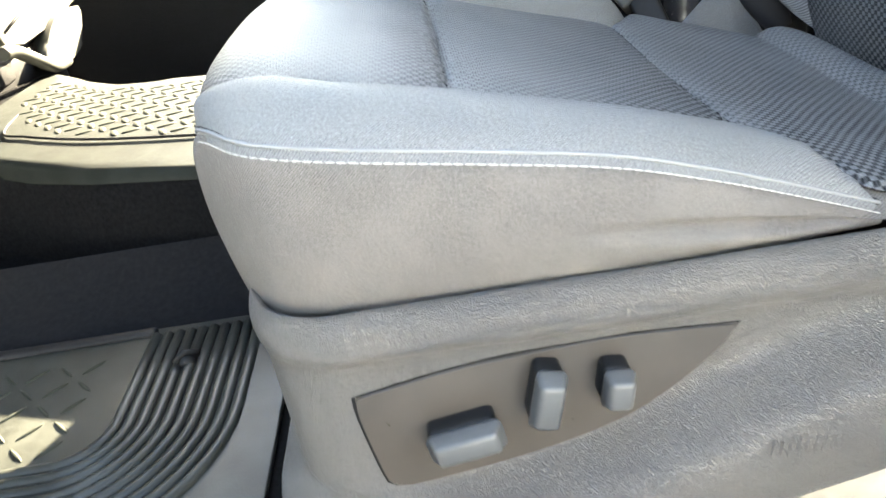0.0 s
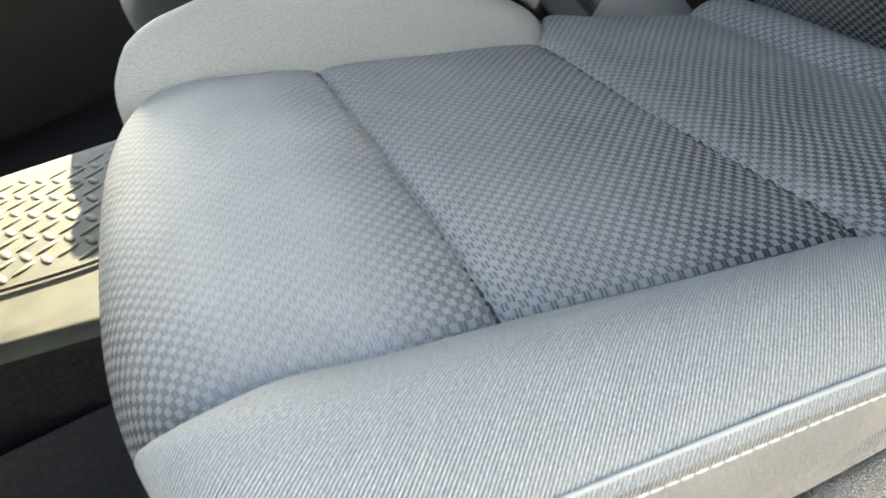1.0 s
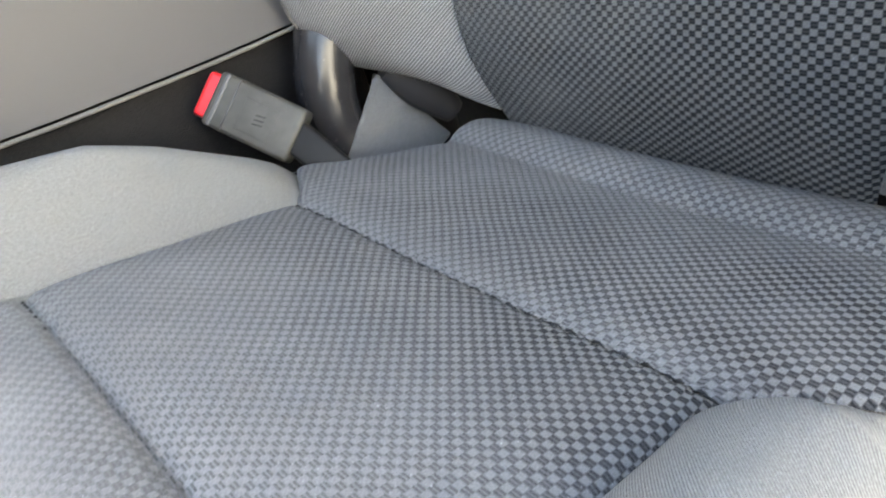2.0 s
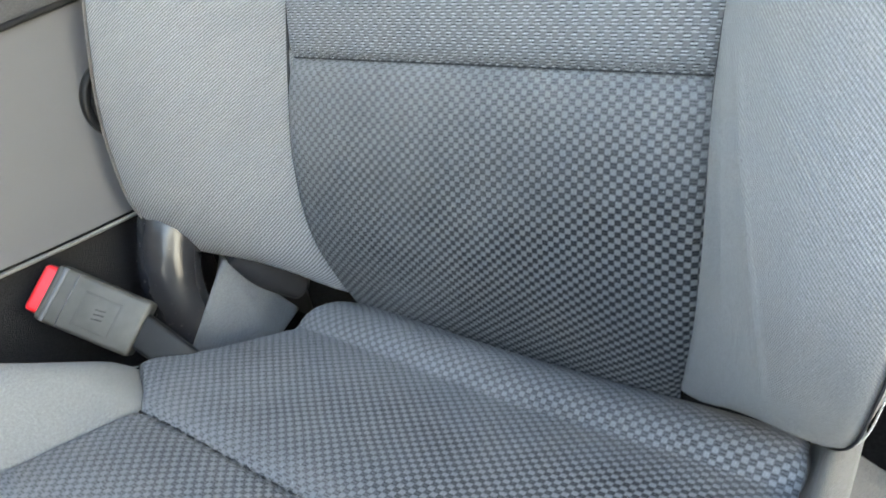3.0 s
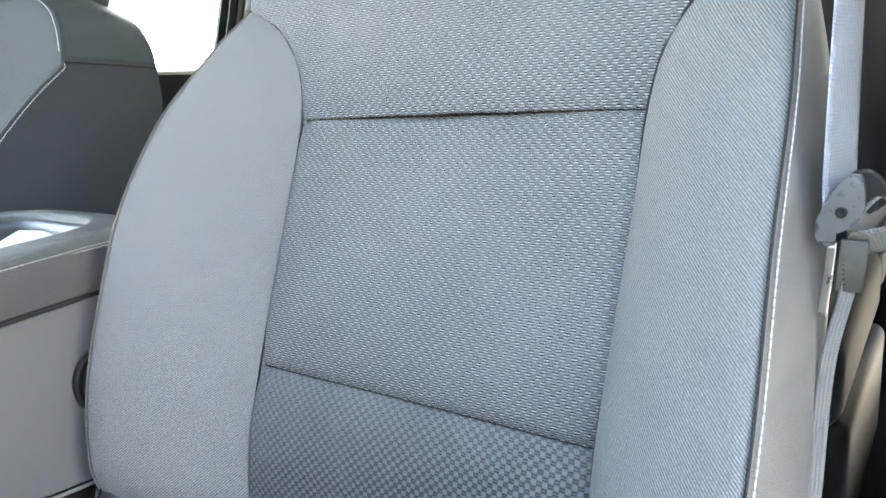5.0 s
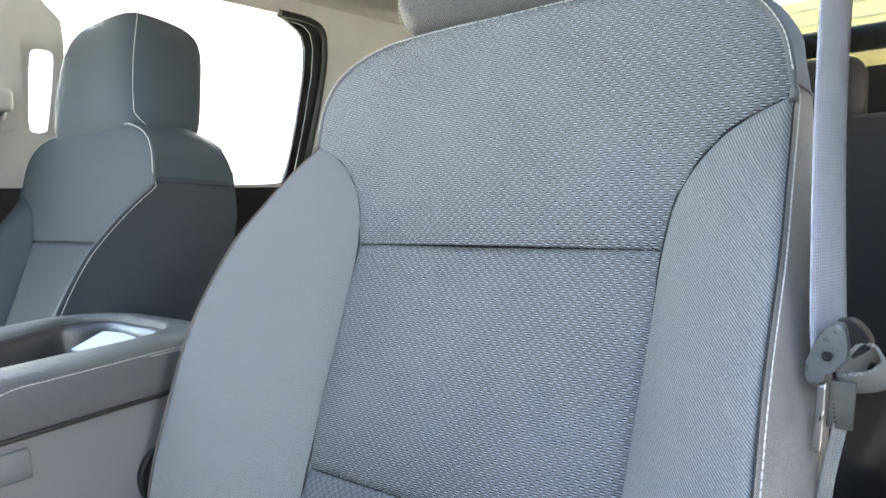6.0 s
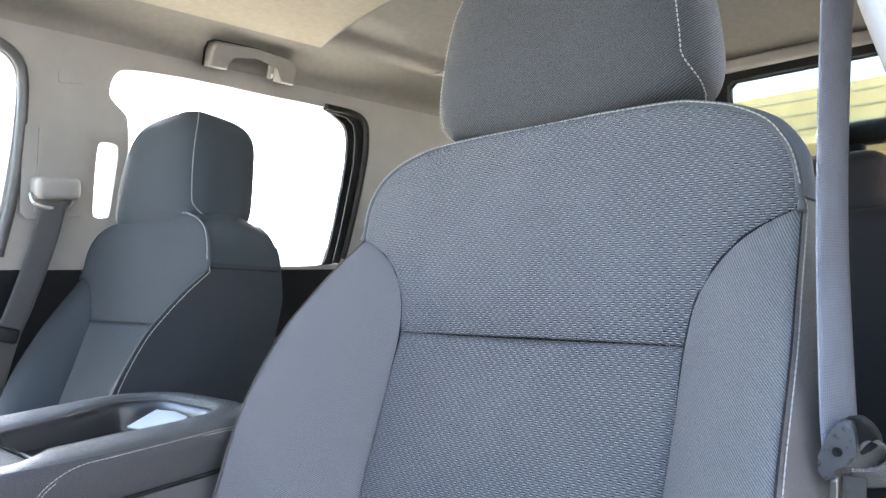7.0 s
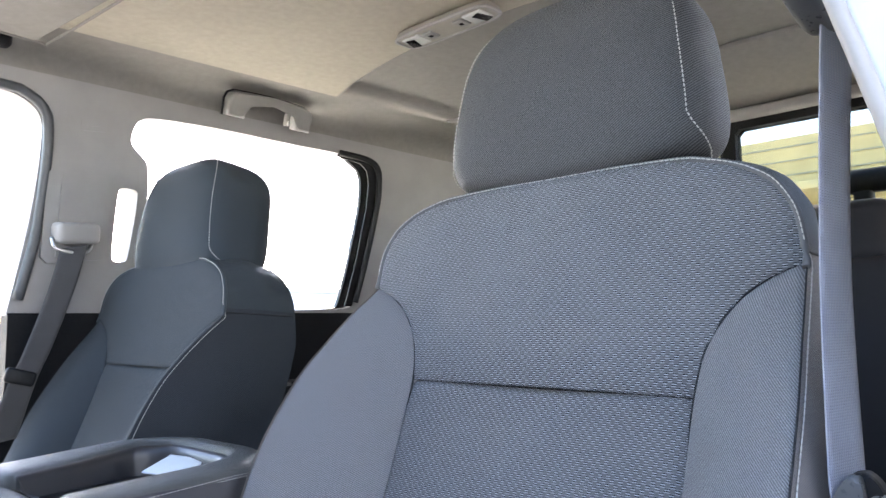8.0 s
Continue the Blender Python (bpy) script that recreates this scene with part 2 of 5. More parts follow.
# Driver seat cloth again, darkened to put the passenger seat's shade in the colour.
M_PSEAT = twill_fabric("shaded_seat_cloth", (0.060, 0.075, 0.087), (0.027, 0.034, 0.041), 0.0024, slope=0.65, gloss=0.3, sheen=0.05)
# Its side covers, facing away from the light, are coloured darker still.
M_PSIDE = twill_fabric("shaded_seat_side_cloth", (0.042, 0.050, 0.060), (0.022, 0.026, 0.032), 0.0024, slope=0.65, gloss=0.3, sheen=0.05)
# Twill toned down: the shade on the armrest body is in the colour.
M_ARMCLOTH = twill_fabric("grey_armrest_cloth", (0.112, 0.112, 0.120), (0.056, 0.056, 0.061), 0.0019, gloss=0.3, sheen=0.1)
M_SIDE = twill_fabric("worn_side_cloth", (0.265, 0.248, 0.241), (0.095, 0.088, 0.085), 0.0017, stain=(0.275, 0.250, 0.236), gloss=0.35, sheen=0.15)
M_THREAD = plain("pale_thread", (0.46, 0.445, 0.425), 0.7, var=0.1, scale=400)
M_TRIM = grained("dusty_grained_plastic", (0.108, 0.105, 0.110), 0.32, 760, 0.00070, (0.215, 0.194, 0.178), 0.8, 1.0, 5.0)
M_GLOSS = plain("glossy_black_plastic", (0.020, 0.020, 0.023), 0.24, var=0.15, scale=40)
M_SEAM = plain("dark_seam_thread", (0.03, 0.031, 0.034), 0.8, var=0.3, scale=300, spec=0.1)
M_PANEL = plain("smooth_brown_grey_plastic", (0.056, 0.048, 0.043), 0.32, var=0.12, scale=18)
M_SWITCH = plain("grey_switch_plastic", (0.075, 0.078, 0.083), 0.35, var=0.1, scale=60)
M_BLACK = plain("black_plastic", (0.012, 0.012, 0.013), 0.5, var=0.25, scale=40, spec=0.2)
M_DARK = grained("dark_grey_plastic", (0.011, 0.011, 0.013), 0.55, 500, 0.0003, spec=0.2)
M_RUBBER = plain("black_rubber", (0.0155, 0.0180, 0.0160), 0.6, var=0.3, scale=25, relief=0.0003, spec=0.15)
M_MAT = plain("dusty_black_rubber", (0.025, 0.027, 0.024), 0.42, var=0.35, scale=25, relief=0.0003, spec=0.45)
M_TREAD = plain("dusty_worn_rubber", (0.034, 0.037, 0.029), 0.6, var=0.3, scale=40, relief=0.0003, spec=0.15)
M_CARPET = plain("dark_carpet", (0.010, 0.010, 0.011), 0.95, var=0.4, scale=200, relief=0.001, spec=0.03)
M_RED = plain("red_plastic", (0.75, 0.02, 0.03), 0.35, var=0.08)
# The bluish tone holds the sky's reflection on the webbing.
M_BELT = webbing("grey_webbing", (0.29, 0.30, 0.36))
M_METAL = plain("worn_steel", (0.5, 0.5, 0.5), 0.3, 1.0, 0.1)
M_VINYL = grained("pebbled_black_vinyl", (0.056, 0.060, 0.056), 0.34, 800, 0.0005, spec=0.9)
M_GREYTRIM = plain("light_grey_trim", (0.30, 0.286, 0.275), 0.55, var=0.06, scale=12, relief=0.0002)
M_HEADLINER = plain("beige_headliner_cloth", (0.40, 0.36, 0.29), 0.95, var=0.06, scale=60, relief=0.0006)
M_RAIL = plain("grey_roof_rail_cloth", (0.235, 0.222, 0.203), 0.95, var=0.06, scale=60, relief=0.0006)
M_PAINT = plain("silver_white_paint", (0.62, 0.64, 0.66), 0.25, var=0.03)
M_GLASS = glass_pane("window_glass")
M_SCREEN = clear_sheet("windscreen_glass", (0.85, 0.86, 0.85))
M_TINT = glass_pane("tinted_window_glass", (0.26, 0.28, 0.25))
M_CLEAR = plain("clear_lens", (0.6, 0.6, 0.58), 0.15, var=0.05)
M_ASPHALT = plain("pale_concrete", (0.39, 0.375, 0.348), 0.9, var=0.3, scale=3.0, relief=0.004)
M_WALLPAINT = plain("cream_building_wall", (0.72, 0.60, 0.33), 0.9, var=0.08, scale=2.0)
M_BUCKLE = plain("scuffed_black_plastic", (0.050, 0.048, 0.044), 0.5, var=0.25, scale=60)
M_TRIMGREY = grained("grey_grained_plastic", (0.185, 0.190, 0.200), 0.36, 900, 0.0005, spec=0.7)
M_HEM = plain("pale_cloth_hem", (0.17, 0.163, 0.158), 0.9, var=0.1, scale=300, relief=0.0004, spec=0.1)
M_KICK = plain("grey_floor_carpet", (0.014, 0.014, 0.016), 0.95, var=0.2, scale=150, relief=0.001, spec=0.05)
M_DASH = dash_paint("beige_dash_plastic")
M_SILL = plain("scuffed_beige_plastic", (0.36, 0.32, 0.27), 0.5, var=0.2, scale=25)
M_RIM = plain("satin_grey_plastic", (0.026, 0.026, 0.029), 0.36, var=0.03, scale=6)
M_CARD = plain("pale_card", (0.65, 0.70, 0.72), 0.5, var=0.05)
# Lower run of the same belt, with the warm light on it in the colour.
M_LAP = webbing("pale_webbing", (0.22, 0.205, 0.195))
M_PBELT = webbing("dark_grey_webbing", (0.060, 0.057, 0.057))
M_LATCH = plain("latch_plastic", (0.085, 0.088, 0.092), 0.30, var=0.12, scale=60)
M_HANDLE = plain("grey_handle_plastic", (0.26, 0.25, 0.235), 0.45, var=0.06, scale=30)
M_REAR = twill_fabric("dark_rear_cloth", (0.03, 0.03, 0.034), (0.015, 0.015, 0.017), gloss=0.15, sheen=0.03)
M_LAMPSHELL = plain("beige_lamp_plastic", (0.34, 0.315, 0.27), 0.45, var=0.05, scale=30)
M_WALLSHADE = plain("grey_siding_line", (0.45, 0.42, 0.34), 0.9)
M_RENDER = plain("grey_wall_render", (0.20, 0.235, 0.28), 0.9, var=0.05, scale=1.5)
M_POLE = plain("galvanised_pole", (0.4, 0.4, 0.4), 0.6, 0.3, 0.1, 5.0)


# ---- building blocks ----
def put(name, bm, mat, parent=None, label="", smooth=True):
    me = bpy.data.meshes.new(name)
    bmesh.ops.remove_doubles(bm, verts=bm.verts, dist=1e-6)
    bmesh.ops.recalc_face_normals(bm, faces=bm.faces)
    bm.to_mesh(me)
    bm.free()
    me.materials.append(mat)
    if smooth:
        for p in me.polygons:
            p.use_smooth = p.loop_total < 5
    ob = new(name, me)
    if parent:
        ob.parent = parent
    return tagged(ob, label)


def part(name, bm, mat, parent, label="", smooth=True):
    return put(name, bm, mat, parent, label, smooth)


def thing(name, label, category, group="", kind=""):
    return tagged(new(name), label, category, group, kind)


def spline(pts, n):
    """n + 1 points evenly along a Catmull-Rom curve through pts."""
    p = [np.array(q, float) for q in pts]
    p = [2 * p[0] - p[1]] + p + [2 * p[-1] - p[-2]]
    out = []
    for i in range(1, len(p) - 2):
        for k in range(24):
            t = k / 24
            a, b, c, d = p[i - 1:i + 3]
            out.append(0.5 * (2 * b + (c - a) * t + (2 * a - 5 * b + 4 * c - d) * t * t + (3 * b - a - 3 * c + d) * t ** 3))
    out.append(p[-2])
    out = np.array(out)
    s = np.r_[0, np.cumsum(np.linalg.norm(np.diff(out, axis=0), axis=1))]
    want = np.linspace(0, s[-1], n + 1)
    return np.stack([np.interp(want, s, out[:, k]) for k in range(out.shape[1])], 1)


def curve_at(keys):
    """A smooth function through (x, value) keys."""
    xs, vs = zip(*keys)
    def f(x):
        return float(np.interp(x, xs, vs))
    return f


def sheet(rows, middle=None):
    """A bmesh from a grid of points, with UV in metres; middle: the y at which u is 0, else halfway."""
    g = np.array(rows, float)
    bm = bmesh.new()
    uvl = bm.loops.layers.uv.new("UVMap")
    nu, nv = g.shape[:2]
    lu = np.r_[0, np.cumsum(np.linalg.norm(np.diff(g[:, nv // 2], axis=0), axis=1))]
    w = np.linalg.norm(np.diff(g, axis=1), axis=2)
    lv = np.concatenate([np.zeros((nu, 1)), np.cumsum(w, axis=1)], 1)
    lv = lv - (lv[:, -1:] / 2 if middle is None else np.array([[np.interp(middle, g[i, :, 1], lv[i])] for i in range(nu)]))
    vs = [[bm.verts.new(g[i, j].tolist()) for j in range(nv)] for i in range(nu)]
    for i in range(nu - 1):
        for j in range(nv - 1):
            ids = ((i, j), (i, j + 1), (i + 1, j + 1), (i + 1, j))
            q = [vs[a][b] for a, b in ids]
            if len({tuple(round(c, 6) for c in v.co) for v in q}) < 3:
                continue
            f = bm.faces.new(q)
            for loop, (a, b) in zip(f.loops, ids):
                loop[uvl].uv = (lv[a, b], lu[a])
    return bm


def rbox(size, m=None, r=0.006, seg=3):
    """A box with rounded edges."""
    bm = bmesh.new()
    bmesh.ops.create_cube(bm, size=1.0)
    bmesh.ops.scale(bm, vec=size, verts=bm.verts)
    if r:
        bmesh.ops.bevel(bm, geom=bm.edges[:], offset=min(r, min(size) * 0.49), segments=seg, profile=0.5, affect="EDGES")
    if m is not None:
        bm.transform(m)
    return bm


def at(x, y, z, rx=0, ry=0, rz=0):
    return pose(x, y, z, rx, ry, rz)


def prism(outline, depth, m, r=0.0, seg=2):
    """An outline in local xy, pushed along local z by depth, placed by m."""
    bm = bmesh.new()
    lo = [bm.verts.new((x, y, 0)) for x, y in outline]
    hi = [bm.verts.new((x, y, depth)) for x, y in outline]
    bm.faces.new(lo[::-1])
    bm.faces.new(hi)
    n = len(outline)
    for i in range(n):
        bm.faces.new((lo[i], lo[(i + 1) % n], hi[(i + 1) % n], hi[i]))
    if r:
        rim = [e for e in bm.edges if all(v in hi for v in e.verts)]
        bmesh.ops.bevel(bm, geom=rim, offset=r, segments=seg, profile=0.5, affect="EDGES")
    bm.transform(m)
    return bm


def tube(path, radius, sides=8, closed=False):
    """A round tube along points; radius is a number or one per point."""
    p = np.array(path, float)
    n = len(p)
    rad = np.full(n, radius) if np.isscalar(radius) else np.array(radius)
    bm = bmesh.new()
    rings = []
    up = Vector((0.31, 0.2, 0.93))
    for i in range(n):
        if closed:
            t = Vector(p[(i + 1) % n] - p[i - 1]).normalized()
        else:
            t = Vector(p[min(i + 1, n - 1)] - p[max(i - 1, 0)]).normalized()
        a = t.cross(up)
        if a.length < 0.05:
            a = t.cross(Vector((1, 0, 0)))
        a.normalize()
        b = t.cross(a)
        rings.append([bm.verts.new(Vector(p[i]) + float(rad[i]) * (math.cos(k * 2 * math.pi / sides) * a + math.sin(k * 2 * math.pi / sides) * b)) for k in range(sides)])
    for i in range(n if closed else n - 1):
        r0, r1 = rings[i], rings[(i + 1) % n]
        for k in range(sides):
            bm.faces.new((r0[k], r0[(k + 1) % sides], r1[(k + 1) % sides], r1[k]))
    if not closed:
        bm.faces.new(rings[0][::-1])
        bm.faces.new(rings[-1])
    return bm


def lathe(profile, m, steps=32):
    """A turned shape from (radius, height) pairs round local z."""
    bm = bmesh.new()
    rings = [[bm.verts.new((r * math.cos(2 * math.pi * k / steps), r * math.sin(2 * math.pi * k / steps), h)) for k in range(steps)] for r, h in profile]
    for a, b in zip(rings, rings[1:]):
        for k in range(steps):
            bm.faces.new((a[k], a[(k + 1) % steps], b[(k + 1) % steps], b[k]))
    bm.faces.new(rings[0][::-1])
    bm.faces.new(rings[-1])
    bm.transform(m)
    return bm


def stitches(path, out, step=0.0055, length=0.0050, radius=0.0005):
    """Short thread stitches along a path; out: push along that vector."""
    p = np.array(path, float)
    s = np.r_[0, np.cumsum(np.linalg.norm(np.diff(p, axis=0), axis=1))]
    bm = bmesh.new()
    o = np.array(out, float)
    for c in np.arange(step, s[-1] - step, step):
        q = [np.array([np.interp(c + d, s, p[:, k]) for k in range(3)]) + o for d in (-length / 2, -length / 4, length / 4, length / 2)]
        t = Vector(q[-1] - q[0]).normalized()
        a = t.cross(Vector((0.2, 0.3, 0.9))).normalized()
        b = t.cross(a)
        rings = []
        for z, rr in zip(q, (0.45, 1.0, 1.0, 0.45)):
            rings.append([bm.verts.new(Vector(z) + radius * rr * (math.cos(k * 1.2566) * a + math.sin(k * 1.2566) * b)) for k in range(5)])
        for r0, r1 in zip(rings, rings[1:]):
            for k in range(5):
                bm.faces.new((r0[k], r0[(k + 1) % 5], r1[(k + 1) % 5], r1[k]))
        bm.faces.new(rings[0][::-1])
        bm.faces.new(rings[-1])
    return bm


def ribbon(path, across, width, thick=0.0013, nv=6):
    """A flat strap: points, the direction across it at each point, its width."""
    p = np.array(path, float)
    a = np.array(across, float)
    a = a / np.linalg.norm(a, axis=1, keepdims=True)
    rows = [[p[i] + a[i] * width * (j / nv - 0.5) for j in range(nv + 1)] for i in range(len(p))]
    bm = sheet(rows)
    bmesh.ops.recalc_face_normals(bm, faces=bm.faces)
    geom = bmesh.ops.solidify(bm, geom=bm.faces[:], thickness=thick)
    return bm


# ---- front seats ----
CUSHION = [(0.110, 0.150), (0.093, 0.200), (0.083, 0.250), (0.087, 0.295), (0.107, 0.323), (0.150, 0.325), (0.200, 0.313), (0.250, 0.299),
           (0.340, 0.270), (0.437, 0.243), (0.500, 0.229), (0.550, 0.217), (0.575, 0.210), (0.587, 0.2065), (0.598, 0.2125), (0.612, 0.2135), (0.630, 0.206), (0.650, 0.188), (0.664, 0.150)]
BACK = [(0.676, 0.130), (0.660, 0.170), (0.647, 0.210), (0.638, 0.250), (0.635, 0.290), (0.640, 0.340), (0.651, 0.388), (0.664, 0.430), (0.695, 0.510), (0.727, 0.590), (0.750, 0.655),
        (0.766, 0.720), (0.775, 0.770), (0.783, 0.820), (0.793, 0.864), (0.800, 0.874)]


def pillow(d, width, groove, puff):
    """Height of a padded panel at distance d from its nearest seam."""
    d = max(0.0, d)
    return puff * (1 - math.exp(-(d / (width * 0.35)) ** 1.5)) - groove * math.exp(-(d / 0.0045) ** 2)


def panel_rows(profile, lo, hi, half_near, half_far, groove=0.0038, puff=0.004, columns=104, centre=0.0, dish=0.0, rows=70, setback=0.0):
    """Rows of a padded panel between two places of an x-z profile, with its own half widths on both sides."""
    fine = spline(profile, 600)
    s = np.r_[0, np.cumsum(np.linalg.norm(np.diff(fine, axis=0), axis=1))]
    out = []
    for k in range(rows + 1):
        e = k / rows
        e = 0.5 - 0.5 * math.cos(math.pi * e) if k else 0.0
        c = s[lo] + (s[hi] - s[lo]) * e
        x, z = np.interp(c, s, fine[:, 0]), np.interp(c, s, fine[:, 1])
        x2, z2 = np.interp(c + 1e-3, s, fine[:, 0]), np.interp(c + 1e-3, s, fine[:, 1])
        x1, z1 = np.interp(c - 1e-3, s, fine[:, 0]), np.interp(c - 1e-3, s, fine[:, 1])
        t = np.array([x2 - x1, z2 - z1])
        t /= np.linalg.norm(t)
        n = np.array([-t[1], t[0]])
        a, b = half_near(x, z), half_far(x, z)
        row = []
        for j in range(columns + 1):
            f = j / columns
            f = 0.5 - 0.5 * math.cos(math.pi * f)
            y = -a + (a + b) * f
            ds = min(c - s[lo], s[hi] - c)
            dy = min(y + a, b - y)
            h = pillow(ds, 0.06, groove, puff) + pillow(dy, 0.08, groove, puff) - dish * math.sin(math.pi * f)
            h += 0.0007 * math.exp(-ds / 0.011) * (math.sin(y * 430 + 9 * lo) + math.sin(y * 690 + 2 * lo) + 0.6 * math.sin(y * 1130))
            back_off = setback * abs(y / 0.172) ** 3 * min(1.0, max(0.0, (0.20 - x) / 0.10))
            row.append((x + n[0] * h + back_off, centre + y, z + n[1] * h))
        out.append(row)
    return out


def index_of(profile, value, axis):
    fine = spline(profile, 600)
    half = 0 if axis else 100
    return half + int(np.argmin(np.abs(fine[half:, axis] - value)))


def band(inner, outer, bulge, n=120, m=26, power=0.8, lift=(0, 0, 1), groove=0.003, fold=None):
    """A padded band between two seam curves, arched by bulge(e) along lift."""
    a, b = spline(inner, n), spline(outer, n)
    up = np.array(lift, float)
    rows = []
    for i in range(n + 1):
        row = []
        w = np.linalg.norm(b[i] - a[i])
        for j in range(m + 1):
            f = 0.5 - 0.5 * math.cos(math.pi * j / m)
            d = min(f, 1 - f) * w
            h = bulge(i / n) * math.sin(math.pi * f) ** power - groove * math.exp(-(d / 0.004) ** 2)
            if fold:
                h += fold(i / n, f)
            row.append(a[i] * (1 - f) + b[i] * f + up * h)
        rows.append(row)
    return rows


def front_seat(cy, outer_sign, label, crown_outer, crown_inner, dz=0.0, rest_dz=0.0, deep=0.0, rest_wide=1.0, dark=None, seam_z=0.655):
    """A front seat whose middle lies at y = cy; outer_sign: -1 where its door side is towards -y."""
    seat = thing("front_seat", label, "car seat", "front seats")
    seat.location = (0.3, cy, dz)
    back = Matrix.Translation((-0.3, -cy, 0.0))

    worn = dark is None
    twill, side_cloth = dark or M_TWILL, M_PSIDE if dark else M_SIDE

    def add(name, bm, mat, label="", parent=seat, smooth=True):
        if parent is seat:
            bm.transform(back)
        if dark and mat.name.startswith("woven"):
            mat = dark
        return part(name, bm, mat, parent, label, smooth)

    def side(pts, sign):
        """Points given for the -y side, in seat coordinates, put on one side."""
        return [(x, cy + (y if sign < 0 else -y), z) for x, y, z in pts]

    # cushion: three woven panels
    half = curve_at([(0.0, 0.172), (0.42, 0.174), (0.437, 0.178), (0.452, 0.195), (0.462, 0.214), (0.474, 0.236), (0.60, 0.246), (0.66, 0.24)])
    half_in = curve_at([(0.0, 0.172), (0.42, 0.174), (0.437, 0.178), (0.452, 0.195), (0.462, 0.214), (0.474, 0.234), (0.484, 0.230), (0.502, 0.210), (0.540, 0.189), (0.58, 0.172), (0.66, 0.160)])
    width = lambda x, z: half(x) if z > 0.2 or x > 0.3 else 0.172
    inside = lambda x, z: half_in(x) if z > 0.2 or x > 0.3 else 0.172
    near_w, far_w = (width, inside) if outer_sign < 0 else (inside, width)
    s1, s2 = index_of(CUSHION, 0.250, 0), index_of(CUSHION, 0.437, 0)
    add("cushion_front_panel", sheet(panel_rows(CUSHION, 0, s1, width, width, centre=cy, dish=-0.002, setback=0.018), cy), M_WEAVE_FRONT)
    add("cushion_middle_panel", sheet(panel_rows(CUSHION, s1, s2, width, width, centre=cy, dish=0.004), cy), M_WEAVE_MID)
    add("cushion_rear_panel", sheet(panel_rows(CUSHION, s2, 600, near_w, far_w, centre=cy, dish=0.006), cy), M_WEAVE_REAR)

    def cross_seam(profile, k, w, dish):
        """Dark sewn line in the groove between two panels."""
        row = panel_rows(profile, k, min(k + 40, 600), w, w, centre=cy, dish=dish, rows=20)[0]
        line = [(x, y, z + 0.0004) for x, y, z in row[4:-4]]
        sewn = add("seam", tube(line, 0.0006, 6), M_SEAM, "dark sewn seam")
        bm = stitches(spline(line, 200), (-0.0004, 0, 0.0006), step=0.0062, length=0.0040, radius=0.0010)
        bm.transform(back)
        part("seam_stitches", bm, M_SEAM, sewn)
    cross_seam(CUSHION, s1, width, 0.002)
    cross_seam(CUSHION, s2, width, 0.005)

    # cushion: bolsters and side covers
    prof = spline(CUSHION, 600)
    def tuck(k):
        x, z = prof[k]
        return (x + 0.018 * min(1.0, max(0.0, (0.20 - x) / 0.10)) + 0.002, -0.169, z - 0.004)
    marks = [index_of(CUSHION, x, 0) for x in (0.150, 0.200, 0.250, 0.300, 0.340, 0.390, 0.420)]
    inner = [(0.100, -0.168, 0.292), (0.112, -0.169, 0.314)] + [tuck(k) for k in marks] + [(0.445, -0.182, 0.237), (0.459, -0.204, 0.233), (0.474, -0.236, 0.226)]
    welt = [(0.101, -0.170, 0.296), (0.107, -0.195, 0.312), (0.121, -0.222, 0.319), (0.146, -0.248, 0.318), (0.190, -0.260, 0.3125), (0.260, -0.262, 0.3005), (0.320, -0.262, 0.2885),
            (0.370, -0.258, 0.2715), (0.420, -0.251, 0.2505), (0.474, -0.242, 0.226)]
    hem = [(0.119, -0.168, 0.165), (0.120, -0.195, 0.180), (0.128, -0.224, 0.204), (0.152, -0.241, 0.211), (0.190, -0.245, 0.211), (0.260, -0.246, 0.212), (0.320, -0.246, 0.212),
           (0.370, -0.245, 0.212), (0.420, -0.243, 0.212), (0.474, -0.240, 0.213)]
    for sign in (-1, 1):
        crown = crown_outer if sign == outer_sign else crown_inner
        inner_arch = curve_at([(0.0, 0.12), (0.07, 0.45), (0.13, 0.63), (0.28, 0.83), (0.37, 0.94), (0.50, 1.0), (0.63, 0.98), (0.73, 0.80), (0.83, 0.54), (0.93, 0.28), (1.0, 0.02)])
        arch = lambda e: crown * inner_arch(e) if sign != outer_sign else crown * (0.42 + 0.58 * math.sin(math.pi * min(1.0, (e + 0.10) * 0.80)) ** 0.7) * min(1.0, max(0.0, (1.0 - e) * 8)) ** 0.6
        tucks = lambda e, f: sum(0.0012 * math.exp(-((e - c - 0.02 * f) / 0.006) ** 2) * math.sin(math.pi * f) for c in (0.875, 0.915, 0.95)) if worn and sign < 0 else 0.0
        add("cushion_bolster", sheet(band(side(inner, sign), side(welt, sign), arch, n=220, fold=tucks)), twill)
        bulge = lambda e: 0.006 * math.sin(math.pi * e) + 0.003
        drag = lambda e, f: (0.0035 * math.exp(-((f - 0.68 + 0.25 * (e - 0.7)) / 0.12) ** 2) - 0.0060 * math.exp(-((f - 0.50 + 0.25 * (e - 0.7)) / 0.055) ** 2)) * min(1.0, max(0.0, (e - 0.55) * 5)) * min(1.0, max(0.0, (0.97 - e) * 10))
        rows = band(side(welt, sign), side(hem, sign), bulge, m=36, lift=(0, sign, 0), fold=drag if worn else None)
        for r, row in enumerate(rows):
            for c, q in enumerate(row):
                q[0] -= 0.015 * math.sin(math.pi * min(1.0, c / 36)) ** 0.8 * max(0.0, 1 - r / 20)
        cover = add("cushion_side_cover", sheet(rows), side_cloth, "worn brownish grey twill" if worn else "")
        xs = np.linspace(0.452, 0.645, 16)
